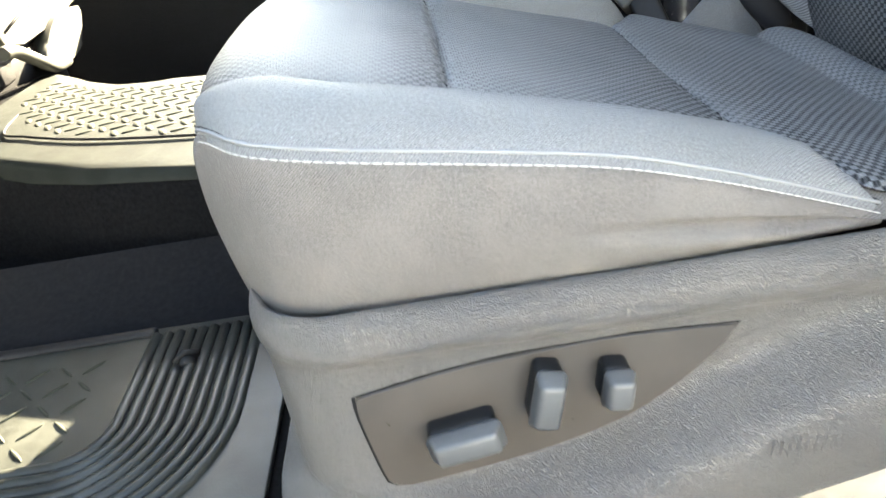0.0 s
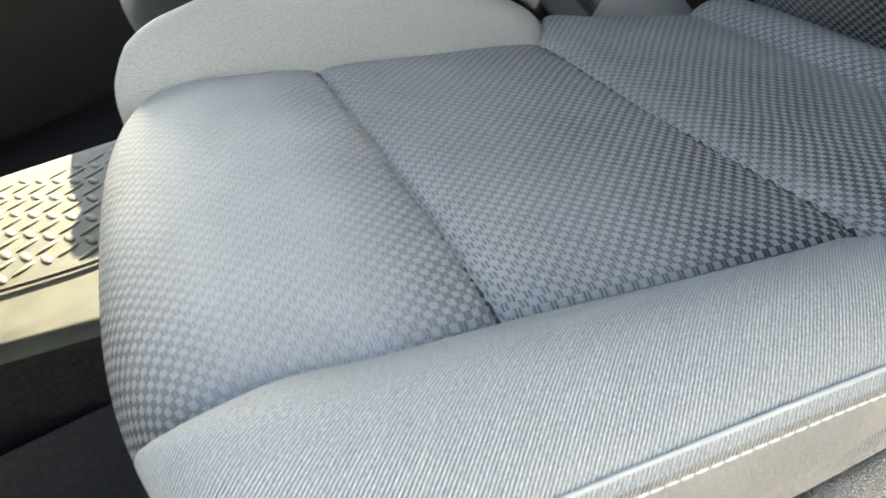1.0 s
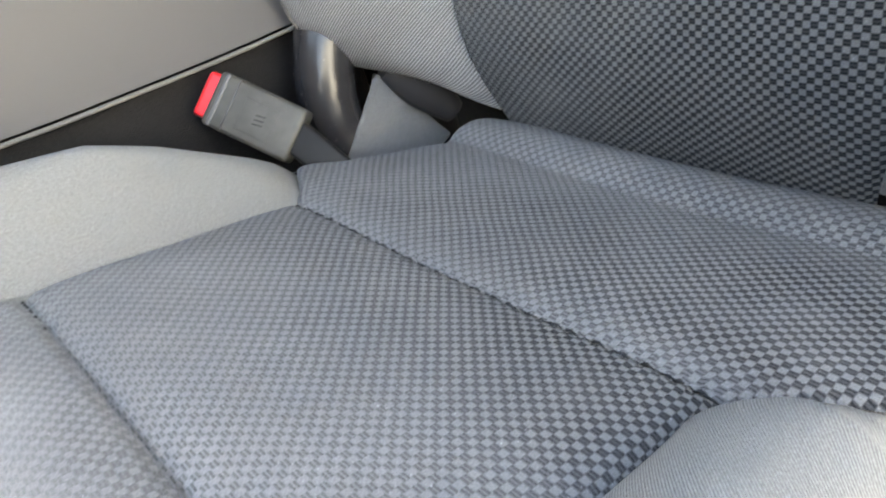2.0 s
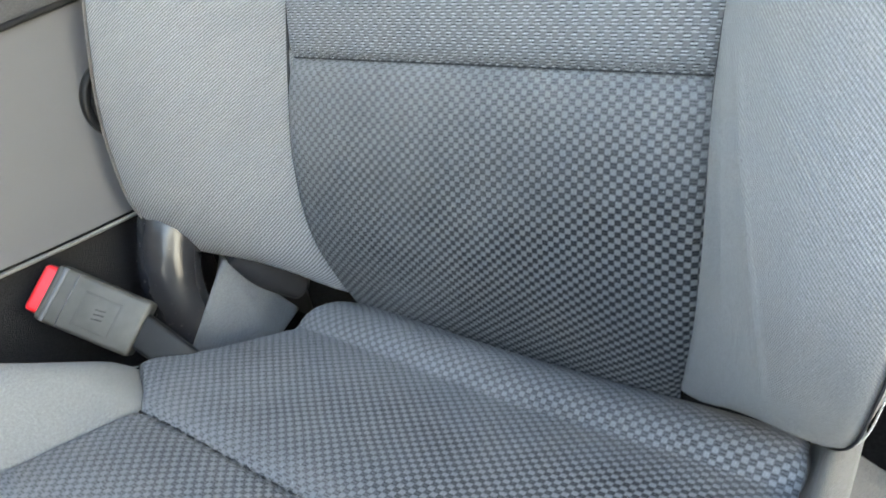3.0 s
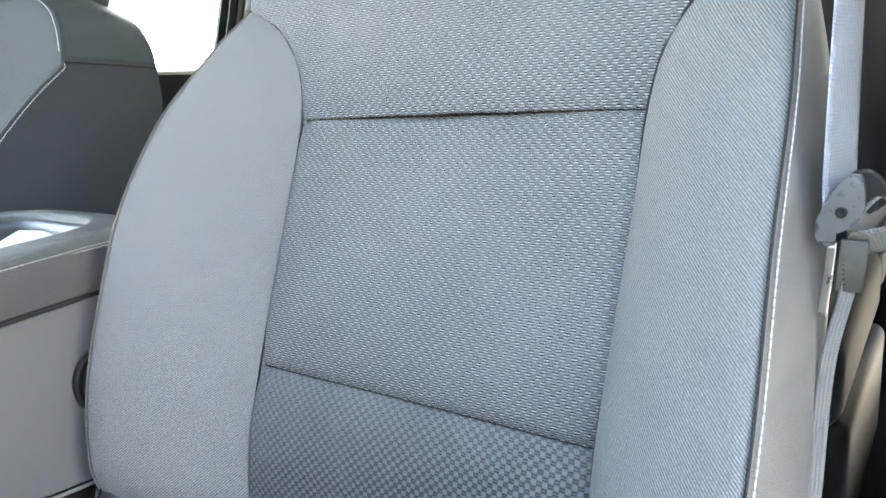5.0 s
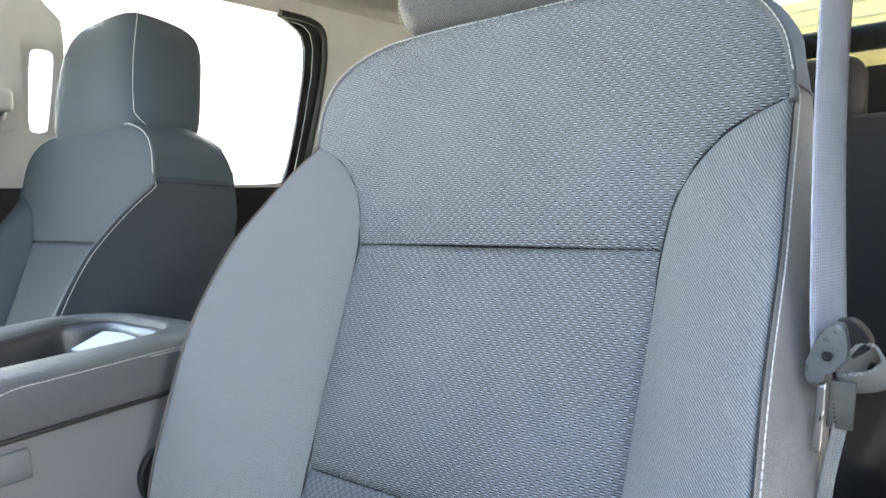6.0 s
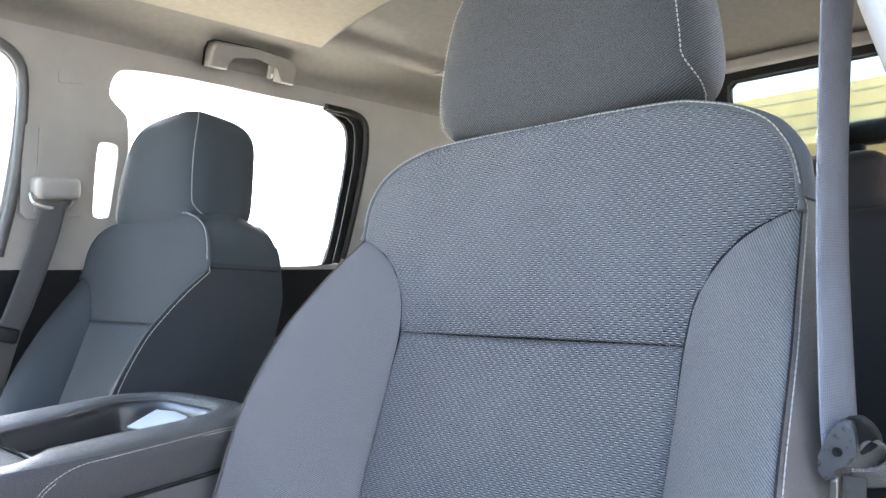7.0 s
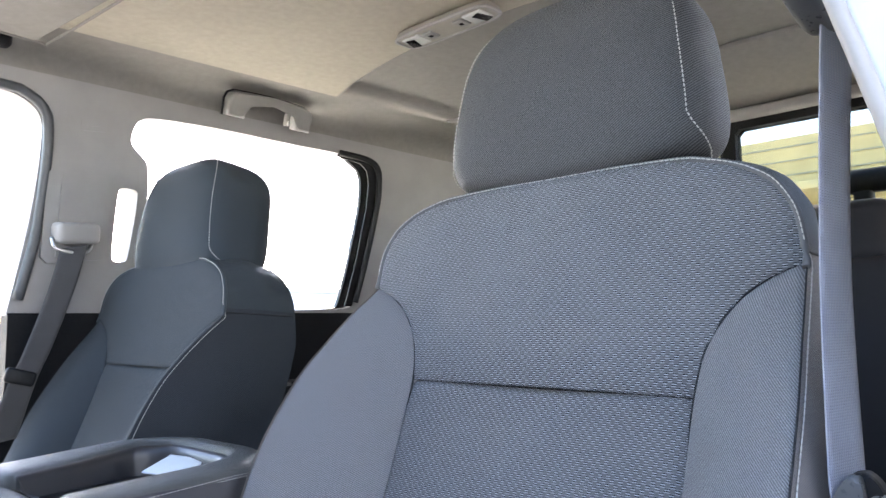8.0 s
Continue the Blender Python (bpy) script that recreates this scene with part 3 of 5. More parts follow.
        skirt = band(side([(x, -(half if sign == outer_sign else half_in)(x) + 0.007, float(np.interp(x, prof[200:, 0], prof[200:, 1])) - 0.0005) for x in xs], sign), side([(x, -0.251 if sign == outer_sign else -half_in(x) - 0.012, float(np.interp(x, prof[200:, 0], prof[200:, 1])) - 0.012 if sign == outer_sign else 0.155) for x in xs], sign), lambda e: 0.003, m=8, lift=(0, sign, 0))
        add("cushion_rear_edge", sheet(skirt), side_cloth)
        line = [(x, y - 0.0012, z - 0.0012) for x, y, z in welt[1:]]
        bm = tube(spline(side([(x, y + 0.0028, z + 0.0026) for x, y, z in welt], sign), 160), 0.0011, 8)
        bm.transform(back)
        part("welt", bm, twill, cover)
        bm = tube(spline(side([(x, y + 0.0062, z + 0.0030) for x, y, z in welt], sign), 160), 0.0009, 6)
        bm.transform(back)
        part("seam", bm, M_SEAM, cover, "dark sewn seam")
        bm = stitches(spline(side(line, sign), 200), (0, sign * 0.003, 0))
        bm.transform(back)
        part("stitching", bm, M_THREAD, cover, "pale thread")

    # seat base
    add("seat_base", rbox((0.46, 0.44, 0.13), at(0.37, cy, 0.13), 0.03), M_BLACK)
    for dy in (-0.19, 0.19):
        add("seat_rail", rbox((0.50, 0.05, 0.06), at(0.36, cy + dy, 0.03), 0.008), M_BLACK)

    # backrest: woven panels
    b1, b2 = index_of(BACK, 0.430, 1), index_of(BACK, seam_z, 1)
    bh = curve_at([(0.16, 0.15), (0.21, 0.157), (0.25, 0.166), (0.30, 0.173), (0.36, 0.174), (0.43, 0.171), (0.54, 0.173), (0.655, 0.175), (0.694, 0.181), (0.723, 0.196), (0.745, 0.217),
                   (0.757, 0.238), (0.766, 0.262), (0.80, 0.259), (0.82, 0.251), (0.84, 0.235), (0.855, 0.212), (0.864, 0.188), (0.871, 0.155), (0.875, 0.13)])
    wide = lambda x, z: bh(z)
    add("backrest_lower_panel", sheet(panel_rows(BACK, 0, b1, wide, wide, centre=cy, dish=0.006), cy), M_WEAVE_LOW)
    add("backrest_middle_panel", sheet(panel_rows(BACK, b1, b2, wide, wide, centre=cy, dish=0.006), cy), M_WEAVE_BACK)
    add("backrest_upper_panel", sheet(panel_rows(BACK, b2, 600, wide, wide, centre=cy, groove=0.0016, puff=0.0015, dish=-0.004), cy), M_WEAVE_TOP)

    cross_seam(BACK, b1, wide, 0.006)
    cross_seam(BACK, b2, wide, 0.002)

    # backrest: bolsters, side cover, shell
    fine = spline(BACK, 600)
    bx = lambda z: float(np.interp(z, fine[:, 1], fine[:, 0]))
    zs = [0.248, 0.272, 0.32, 0.37, 0.43, 0.50, 0.58, 0.655, 0.70, 0.735, 0.755, 0.767]
    sy_door = curve_at([(0.248, 0.215), (0.272, 0.262), (0.32, 0.276), (0.37, 0.280), (0.45, 0.283), (0.50, 0.282), (0.59, 0.279), (0.655, 0.2765), (0.70, 0.272), (0.767, 0.264)])
    off_door = curve_at([(0.248, 0.005), (0.272, 0.048), (0.32, 0.076), (0.37, 0.088), (0.45, 0.084), (0.50, 0.080), (0.59, 0.076), (0.655, 0.058), (0.70, 0.038), (0.735, 0.018), (0.767, 0.0)])
    sy_mid = curve_at([(0.248, 0.225), (0.272, 0.276), (0.32, 0.293), (0.37, 0.298), (0.45, 0.297), (0.50, 0.293), (0.59, 0.284), (0.655, 0.277), (0.70, 0.271), (0.767, 0.264)])
    off_mid = curve_at([(0.248, 0.012), (0.272, 0.054), (0.32, 0.083), (0.37, 0.093), (0.43, 0.101), (0.50, 0.108), (0.58, 0.113), (0.655, 0.095), (0.70, 0.065), (0.735, 0.034), (0.755, 0.012), (0.767, 0.0)])
    zi = [0.205, 0.235, 0.280, 0.340, 0.42, 0.50, 0.58, 0.655, 0.70, 0.735, 0.755, 0.767]
    seam = [(bx(z) + 0.004, -bh(z) + 0.004, z) for z in zi]
    edge_door = [(bx(z) - off_door(z), -sy_door(z), z - (0.022 if z < 0.26 else 0.016 if z < 0.30 else 0.0)) for z in zs]
    edge_mid = [(bx(z) - off_mid(z), -sy_mid(z), z) for z in zs]
    edge2 = [(bx(z) + 0.001, -bh(z) - 0.001, z) for z in (0.767, 0.79, 0.81, 0.825, 0.84, 0.852, 0.860, 0.867, 0.872)] + [(0.800, -0.08, 0.8745), (0.800, 0.0, 0.8745)]
    puff = lambda e: 0.024 * math.sin(math.pi * min(1, 0.08 + e * 0.92)) ** 0.6 * (1.15 - e)
    for sign in (-1, 1):
        swell = (lambda e: 1.35 * puff(e)) if sign == outer_sign else puff if worn else (lambda e: 2.1 * puff(e))
        def crease(e, f):
            a = math.exp(-((f - 0.52 + 1.5 * (e - 0.16)) / 0.016) ** 2) * 0.0024
            b = math.exp(-((f - 0.26 + 0.9 * (e - 0.16)) / 0.016) ** 2) * 0.0010
            c = math.exp(-((f - 0.62) / 0.10) ** 2 - ((e - 0.24) / 0.04) ** 2) * 0.0022
            return (a + b) * math.exp(-((e - 0.27) / 0.13) ** 4) + c
        add("backrest_bolster", sheet(band(side(seam, sign), side(edge_door if sign == outer_sign else edge_mid, sign), swell, lift=(-0.93, 0, 0.37), m=100, n=160, fold=crease if worn and sign < 0 else None)), dark or M_BOLSTER)
        line = spline(side([(bx(z) + 0.0012, -bh(z) + 0.0008, z) for z in zi[1:]], sign), 120)
        add("seam", tube(line, 0.0013, 6), M_SEAM, "dark sewn seam")
    near_edge, far_edge = (edge_door, edge_mid) if outer_sign < 0 else (edge_mid, edge_door)
    loop = spline(side(near_edge + edge2[1:], -1) + side(far_edge + edge2[1:], 1)[::-1][1:], 240)
    rear = []
    for x, y, z in loop:
        inset = 0.93
        rear.append((bx(min(z, 0.80)) + 0.115 + deep - 0.02 * min(1.0, max(0.0, (z - 0.72) / 0.12)) - 0.10 * min(0.5, max(0.0, 0.72 - z)) * (deep > 0), cy + (y - cy) * inset, 0.262 + (z - 0.262) * 0.985))
    mid = [(0.5 * (p[0] + q[0]), cy + (0.5 * (p[1] + q[1]) - cy) * (1.035 + 0.065 * min(1.0, max(0.0, (0.74 - p[2]) / 0.12)) * min(1.0, max(0.0, (p[2] - 0.25) / 0.05))), 0.5 * (p[2] + q[2]) + (0.012 if p[2] > 0.80 else 0.0)) for p, q in zip(loop, rear)]
    cols = []
    for p, q, r in zip(loop, mid, rear):
        cols.append(spline([p, q, r], 12))
    high_at = [k for k, q in enumerate(loop) if q[2] > 0.775]
    k0, k1 = high_at[0], high_at[-1]
    cover = add("backrest_side_cover", sheet(cols[:k0 + 1]), side_cloth)
    add("backrest_side_cover", sheet(cols[k1:]), side_cloth)
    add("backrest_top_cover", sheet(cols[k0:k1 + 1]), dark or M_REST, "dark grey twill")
    for sign in (-1, 1):
        i = min(range(240), key=lambda k: abs(loop[k][2] - 0.775) + (0 if (loop[k][1] - cy) * sign > 0 else 9))
        bm = tube(cols[i], 0.0014, 6)
        bm.transform(back)
        part("seam", bm, M_BLACK, cover, "dark sewn seam")
    high = np.clip((loop[:, 2] - 0.765) / 0.02, 0.0, 1.0)
    line = loop + np.array([0.005, 0, 0])
    line[:, 1] = cy + (line[:, 1] - cy) * (1.011 - 0.008 * high)
    line[:, 2] += 0.0022 * high
    line[:, 0] -= 0.0082 * high
    top = [p + np.array([0.0005, 0, 0.0012]) for p in loop if p[2] > 0.760]
    bm = tube(top, 0.0034, 8)
    bm.transform(back)
    part("piping", bm, dark or M_REST, cover)
    for half_loop in (loop[:100] if outer_sign < 0 else loop[141:],):
        bm = tube(half_loop + np.array([0.0006, 0, 0]), 0.0008, 6)
        bm.transform(back)
        part("seam", bm, M_SEAM, cover, "dark sewn seam")
    bm = stitches(line, (0, 0, 0), radius=0.00065)
    bm.transform(back)
    part("stitching", bm, M_THREAD, cover, "pale thread")
    shell = [[np.array(q) * (1 - f) + np.array([q[0] + 0.01, cy + (r[1] - cy), r[2]]) * f for f in np.linspace(0, 1, 7)] for q, r in zip(rear[:121], rear[::-1][:121])]
    add("backrest_rear_panel", sheet(shell), M_DARK)

    # headrest
    rest = tagged(new("headrest"), "grey twill headrest with pale stitched seams")
    rest.parent = seat
    rest.location = (0, 0, rest_dz)
    hc = np.array([0.855, cy - 0.004, 0.990])
    tilt = math.radians(9)

    crown_round = 0.62 if worn else 0.44

    def skull(a, phi):
        """Point of the headrest at angle a round it (0 = front) and latitude phi."""
        e = crown_round if phi > 0 else 0.38
        v = math.copysign(abs(math.sin(phi)) ** e, phi)
        cap = max(0.0, math.cos(phi)) ** e
        c, s_ = math.cos(a), math.sin(a)
        level = 1.0 if worn else min(1.0, cap / 0.9) ** 3
        px = -math.copysign(abs(c) ** 0.66, c) * (0.064 if c > 0 else 0.056 + deep) * cap
        py = math.copysign(abs(s_) ** 0.55, s_) * 0.163 * rest_wide * (1 - 0.11 * v) * cap ** 0.8
        pz = v * 0.118 + (-0.006 * (1 - abs(s_)) if v < 0 else -0.010 * abs(s_) ** 4 * level)
        px += 0.010 * v * v * cap * (c > 0)
        pz -= 0.006 * max(0.0, v) ** 2 * s_ * s_ * level + ((0.014 if c > 0 else 0.026) if worn else 0.004) * c * c * max(0.0, v) ** 3 * (min(1.0, cap / 0.9) if worn else level)
        q = Vector((px, py, pz))
        q.rotate(Euler((0, tilt, 0)))
        return hc + np.array(q)
    vs = np.linspace(-math.pi / 2 + 1e-3, math.pi / 2 - 1e-3, 64)
    def cut(v):
        """Angle of the side seam, which swings back under the headrest."""
        return math.radians(51) + 1.5 * min(1.0, max(0.0, (-v - 0.28) / 1.0)) ** 1.5
    for name, k0, k1 in (("front_cover", -1, 1), ("side_cover", 1, 0), ("side_cover", 0, -1)):
        rows = []
        for v in vs:
            a0, a1 = (k0 * cut(v) if k0 else -math.pi), (k1 * cut(v) if k1 else math.pi)
            rows.append([skull(a, v) for a in np.linspace(a0, a1, 45)])
        bm = sheet(rows)
        bm.transform(back)
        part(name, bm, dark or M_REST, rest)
        if name == "front_cover":
            for sg in (-1, 1):
                path = [skull(sg * (cut(v) + 0.02), v) for v in np.linspace(-1.40, 1.45, 160)]
                bm = stitches(path, (-0.0012, sg * 0.0018, 0), step=0.005, length=0.0036, radius=0.0008)
                bm.transform(back)
                part("stitching", bm, M_THREAD, rest, "pale thread")
    for dy in (-0.075, 0.075):
        bm = tube([(0.868, cy + dy, 0.80), (0.862, cy + dy, 0.89), (0.858, cy + dy, 0.93)], 0.007, 10)
        bm.transform(back)
        part("post", bm, M_METAL, rest, "steel post")
    return seat


driver = front_seat(0.0, -1, "grey woven cloth driver seat with pale stitching and worn bolster", 0.024, 0.068)
passenger = front_seat(0.925, 1, "passenger seat in the driver seat cloth, toned dark blue grey for shade, with pale stitching", 0.04, 0.05, -0.03, -0.027, 0.052, 1.05, M_PSEAT, 0.677)


# ---- driver seat side trim and switches ----
def seat_trim(seat):
    """Moulded plastic valance on the door side of the driver seat."""
    inv = seat.matrix_basis.inverted()
    def piece(name, bm, mat, parent, label="", smooth=True):
        bm.transform(inv)
        return part(name, bm, mat, parent, label, smooth)
    flare = curve_at([(0.10, 0.092), (0.18, 0.093), (0.24, 0.100), (0.30, 0.115), (0.36, 0.140), (0.42, 0.168), (0.50, 0.185), (0.62, 0.190)])
    hemline = curve_at([(0.10, 0.020), (0.25, 0.030), (0.35, 0.062), (0.47, 0.092), (0.62, 0.11)])
    path = [(0.165 - 0.045 * math.sin(a), -0.205 - 0.045 * math.cos(a), math.sin(a), math.cos(a)) for a in np.linspace(math.pi / 2, 0, 16)]
    path = [(0.120, y, 1.0, 0.0) for y in (-0.02, -0.10, -0.17)] + path + [(x, -0.250, 0.0, 1.0) for x in np.linspace(0.18, 0.66, 40)]
    rows = []
    for x, y, ox, oy in path:
        zf, zb = flare(x), hemline(x)
        face = 0.188
        section = [(-0.008, 0.200), (-0.001, 0.210), (0.002, 0.219), (0.007, 0.2225), (0.013, 0.2190), (0.0185, 0.211), (0.0195, 0.202), (0.016, 0.193), (0.0125, face), (0.0115, 0.5 * (face + zf)), (0.0115, zf + 0.003),
                   (0.016, zf - 0.005), (0.030, zf - 0.013), (0.044, zf - 0.019), (0.051, zf - 0.026), (0.053, zf - 0.038), (0.053, 0.5 * (zf - 0.038 + zb)), (0.051, zb), (0.044, zb - 0.008)]
        if ox > 0.2:
            drop = ox
            section = [(d * (1 - 0.5 * drop), z) for d, z in section]
        sec = spline(section, 48)
        rows.append([(x - ox * d, y - oy * d, z) for d, z in sec])
    trim = piece("side_trim", sheet(rows), M_TRIM, seat, "dusty grained dark plastic")
    top = spline([(0.169, 0.168), (0.215, 0.1765), (0.259, 0.181), (0.32, 0.1835), (0.388, 0.180)], 24)
    low = spline([(0.388, 0.180), (0.375, 0.163), (0.350, 0.141), (0.322, 0.124), (0.287, 0.112), (0.25, 0.104), (0.216, 0.0985), (0.190, 0.0955), (0.181, 0.0965), (0.1765, 0.103), (0.1695, 0.150), (0.169, 0.168)], 40)
    outline = [tuple(p) for p in top] + [tuple(p) for p in low[1:-1]]
    c = np.mean(outline, axis=0)
    grow = [tuple(c + (np.array(p) - c) * (1 + 0.0022 / np.linalg.norm(np.array(p) - c))) for p in outline]
    face_m = Matrix(((1, 0, 0, 0), (0, 0, -1, -0.2600), (0, 1, 0, 0), (0, 0, 0, 1)))
    piece("panel_gap", prism(grow, 0.0022, face_m), M_BLACK, trim, "thin black gap", False)
    piece("switch_panel", prism(outline, 0.0042, face_m, 0.001), M_PANEL, trim, "smooth brown grey plastic")
    for name, w, h, x, z, tilt, lab in (("cushion_switch", 0.045, 0.021, 0.227, 0.138, 9, "grey oblong switch"), ("backrest_switch", 0.018, 0.040, 0.2755, 0.160, -12, "grey upright switch"), ("lumbar_switch", 0.018, 0.026, 0.315, 0.1605, -8, "small grey switch")):
        m = at(x, -0.264, z, 0, -tilt, 0)
        stem = rbox((w * 0.9, 0.016, h * 0.92), m @ at(0, -0.005, 0), 0.004)
        piece("switch_stem", stem, M_BLACK, trim, "black stem")
        bm = rbox((w, 0.013, h), None, 0.0045, 4)
        for v in bm.verts:
            if v.co.y < 0:
                v.co.x *= 0.86
                v.co.z *= 0.80
        bm.transform(m @ at(0.001, -0.0165, -0.001))
        piece(name, bm, M_SWITCH, trim, lab)
    for k in range(9):
        h = 0.013 - 0.004 * (k % 3 == 1)
        piece("embossed_bar", rbox((0.0016, 0.0012, h), at(0.394 + 0.0048 * k, -0.3032, 0.122 - 0.0002 * k, 0, 8, 0), 0.0004), M_TRIM, trim, smooth=False)


seat_trim(driver)


# ---- cab shell ----
CY = 0.456                      # middle of the cab


def wall(name, bm, mat, label="", smooth=False):
    return tagged(put(name, bm, mat, None, label, smooth), kind="structure")


def yp(z):
    """Inner side of the passenger wall at height z."""
    return 1.3165 - 0.142 * z


def yd(z):
    """Inner side of the driver wall at height z."""
    return -0.585 + 0.28 * z


def soften(pts, closed=True, times=2):
    """Cut the corners of an outline to round them."""
    for _ in range(times):
        out = [] if closed else [pts[0]]
        for i in range(len(pts) if closed else len(pts) - 1):
            (a, b), (c, d) = pts[i], pts[(i + 1) % len(pts)]
            out += [(0.75 * a + 0.25 * c, 0.75 * b + 0.25 * d), (0.25 * a + 0.75 * c, 0.25 * b + 0.75 * d)]
        pts = out if closed else out + [pts[-1]]
    return pts


def plate(outer, holes, thick, y_of, sign, proud=0.0):
    """A side wall plate from x-z outlines, leaning with the cab side, with openings through it."""
    bm = bmesh.new()
    edges = []
    for loop in [outer] + [soften(h) for h in holes]:
        vs = [bm.verts.new((x, y_of(z) - sign * proud, z)) for x, z in loop]
        edges += [bm.edges.new((vs[i], vs[(i + 1) % len(vs)])) for i in range(len(vs))]
    bmesh.ops.triangle_fill(bm, edges=edges, use_beauty=True, use_dissolve=False)
    res = bmesh.ops.extrude_face_region(bm, geom=bm.faces[:])
    moved = [v for v in res["geom"] if isinstance(v, bmesh.types.BMVert)]
    bmesh.ops.translate(bm, verts=moved, vec=(0, sign * thick, 0))
    return bm


REAR_WIN = [(0.868, 0.757), (0.868, 1.086), (0.845, 1.108), (0.818, 1.131), (0.819, 1.155), (0.826, 1.178), (0.842, 1.195), (0.902, 1.201), (1.048, 1.205), (1.213, 1.202), (1.402, 1.194),
            (1.486, 1.186), (1.512, 1.168), (1.523, 1.130), (1.523, 1.058), (1.499, 0.891), (1.474, 0.775), (1.455, 0.764), (1.278, 0.759)]
FRONT_WIN = [(-0.42, 0.54), (0.30, 0.54), (0.42, 0.62), (0.54, 0.735), (0.598, 0.748), (0.622, 0.908), (0.633, 1.025), (0.636, 1.124), (0.630, 1.155), (0.616, 1.175), (0.583, 1.193), (0.552, 1.197), (0.30, 1.203), (-0.10, 1.195), (-0.16, 1.175)]
REAR_OPEN = REAR_WIN[:10] + [(1.402, 1.203), (1.500, 1.200), (1.542, 1.182), (1.555, 1.142), (1.555, 1.066), (1.529, 0.900), (1.504, 0.775), (1.49, 0.764), (1.278, 0.759)]
SLOT = [(0.804, 0.866), (0.828, 0.866), (0.834, 0.875), (0.846, 1.018), (0.838, 1.032), (0.806, 1.032), (0.799, 1.022), (0.796, 0.876)]

wall("floor", rbox((3.2, 1.80, 0.06), at(0.5, CY, -0.035), 0), M_CARPET, "dark cab floor carpet")
APERTURE = soften([(-0.42, 0.54)] + FRONT_WIN[:4:-1] + FRONT_WIN[4:5], False)
wall("wall_passenger_upper", plate([(-0.62, 0.52), (-0.45, 0.52)] + APERTURE + [(0.64, 0.748), (2.06, 0.748), (2.06, 1.252), (-0.62, 1.252)], [REAR_OPEN, SLOT], 0.035, yp, 1), M_GREYTRIM, "light grey pillar and window trim")
wall("wall_passenger_lower", plate([(-0.98, -0.03), (2.06, -0.03), (2.06, 0.752), (0.600, 0.752), (0.606, 0.60), (0.595, 0.42), (0.570, 0.34), (0.52, 0.30), (-0.40, 0.30), (-0.46, 0.34), (-0.47, 0.517), (-0.98, 0.517)], [], 0.05, yp, 1, 0.004), M_DARK, "dark lower trim round the open passenger doorway")
wall("wall_driver_rear", plate([(0.86, -0.03), (2.06, -0.03), (2.06, 0.76), (0.86, 0.76)], [], 0.05, yd, -1), M_DARK, "dark rear driver side door panel")
wall("wall_driver_upper", plate([(0.80, 0.762), (2.06, 0.762), (2.06, 1.255), (-0.35, 1.255), (-0.50, 1.13), (0.75, 1.20), (0.80, 1.15)], [[(0.90, 0.78), (1.50, 0.78), (1.52, 1.18), (0.90, 1.18)]], 0.04, yd, -1), M_GREYTRIM, "light grey pillar and window trim")
bm = plate([(0.640, 0.10), (0.80, 0.10), (0.80, 1.20), (0.640, 1.20)], [], 0.10, yd, -1)
rim = [e for e in bm.edges if all(abs(v.co.x - 0.64) < 1e-4 for v in e.verts) and abs(e.verts[0].co.z - e.verts[1].co.z) > 0.3]
bmesh.ops.bevel(bm, geom=rim, offset=0.012, segments=4, profile=0.5, affect="EDGES")
wall("pillar_driver", bm, M_PAINT, "painted pale door pillar", True)
wall("pillar_seal", tube([(0.639, yd(z) - 0.004, z) for z in np.linspace(0.45, 1.2, 20)], 0.006, 8), M_GREYTRIM, "pale rubber door seal", True)

DOOR = at(-0.50, -0.47, 0, 0, 0, -62)
bm = rbox((1.12, 0.10, 0.98), DOOR @ at(0.56, -0.05, 0.23), 0.03, 3)
wall("door_driver", bm, M_DARK, "dark inner panel of the open driver door", True)
for x, z, w, h in ((0.30, 1.17, 0.62, 0.05), (1.09, 0.95, 0.06, 0.48), (0.02, 0.95, 0.06, 0.48), (0.80, 1.17, 0.60, 0.05)):
    wall("door_driver_frame", rbox((w, 0.05, h), DOOR @ at(x, -0.05, z), 0.012), M_BLACK, "black window frame of the open driver door", True)


def roof_rail(sign, name):
    sec = [(0.682, 1.245), (0.678, 1.262), (0.655, 1.282), (0.610, 1.296), (0.555, 1.301), (0.50, 1.302)]
    rows = [[(x, CY + sign * d, z) for d, z in spline(sec, 14)] for x in np.linspace(0.28, 2.06, 30)]
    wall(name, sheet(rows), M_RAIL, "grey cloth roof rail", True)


roof_rail(1, "wall_passenger_rail")
roof_rail(-1, "wall_driver_rail")
edge = [(1.165 + 0.35 * (y - CY) ** 2, y) for y in np.linspace(CY - 0.52, CY + 0.52, 15)]
wall("ceiling_front", prism([(0.30, CY - 0.56), *[(x, y) for x, y in edge], (0.30, CY + 0.56)], 0.02, at(0, 0, 1.297), 0), M_HEADLINER, "beige cloth headliner")
# Step, rear and sloping headliner: darker colour standing in for shade farther in.
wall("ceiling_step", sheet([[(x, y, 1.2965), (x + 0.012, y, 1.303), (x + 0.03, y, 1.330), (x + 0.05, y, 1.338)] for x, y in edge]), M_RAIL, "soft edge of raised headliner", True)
wall("ceiling_rear", rbox((1.0, 1.30, 0.02), at(1.60, CY, 1.349), 0), M_RAIL, "rear headliner, its shade put into a darker cloth colour")
wall("roof", rbox((1.83, 1.60, 0.02), at(1.195, CY, 1.392), 0), M_PAINT, "painted roof")
hole = lambda a, b: [(a, 0.962), (b, 0.962), (b, 1.195), (b - 0.012, 1.207), (a + 0.012, 1.207), (a, 1.195)]
bm = bmesh.new()
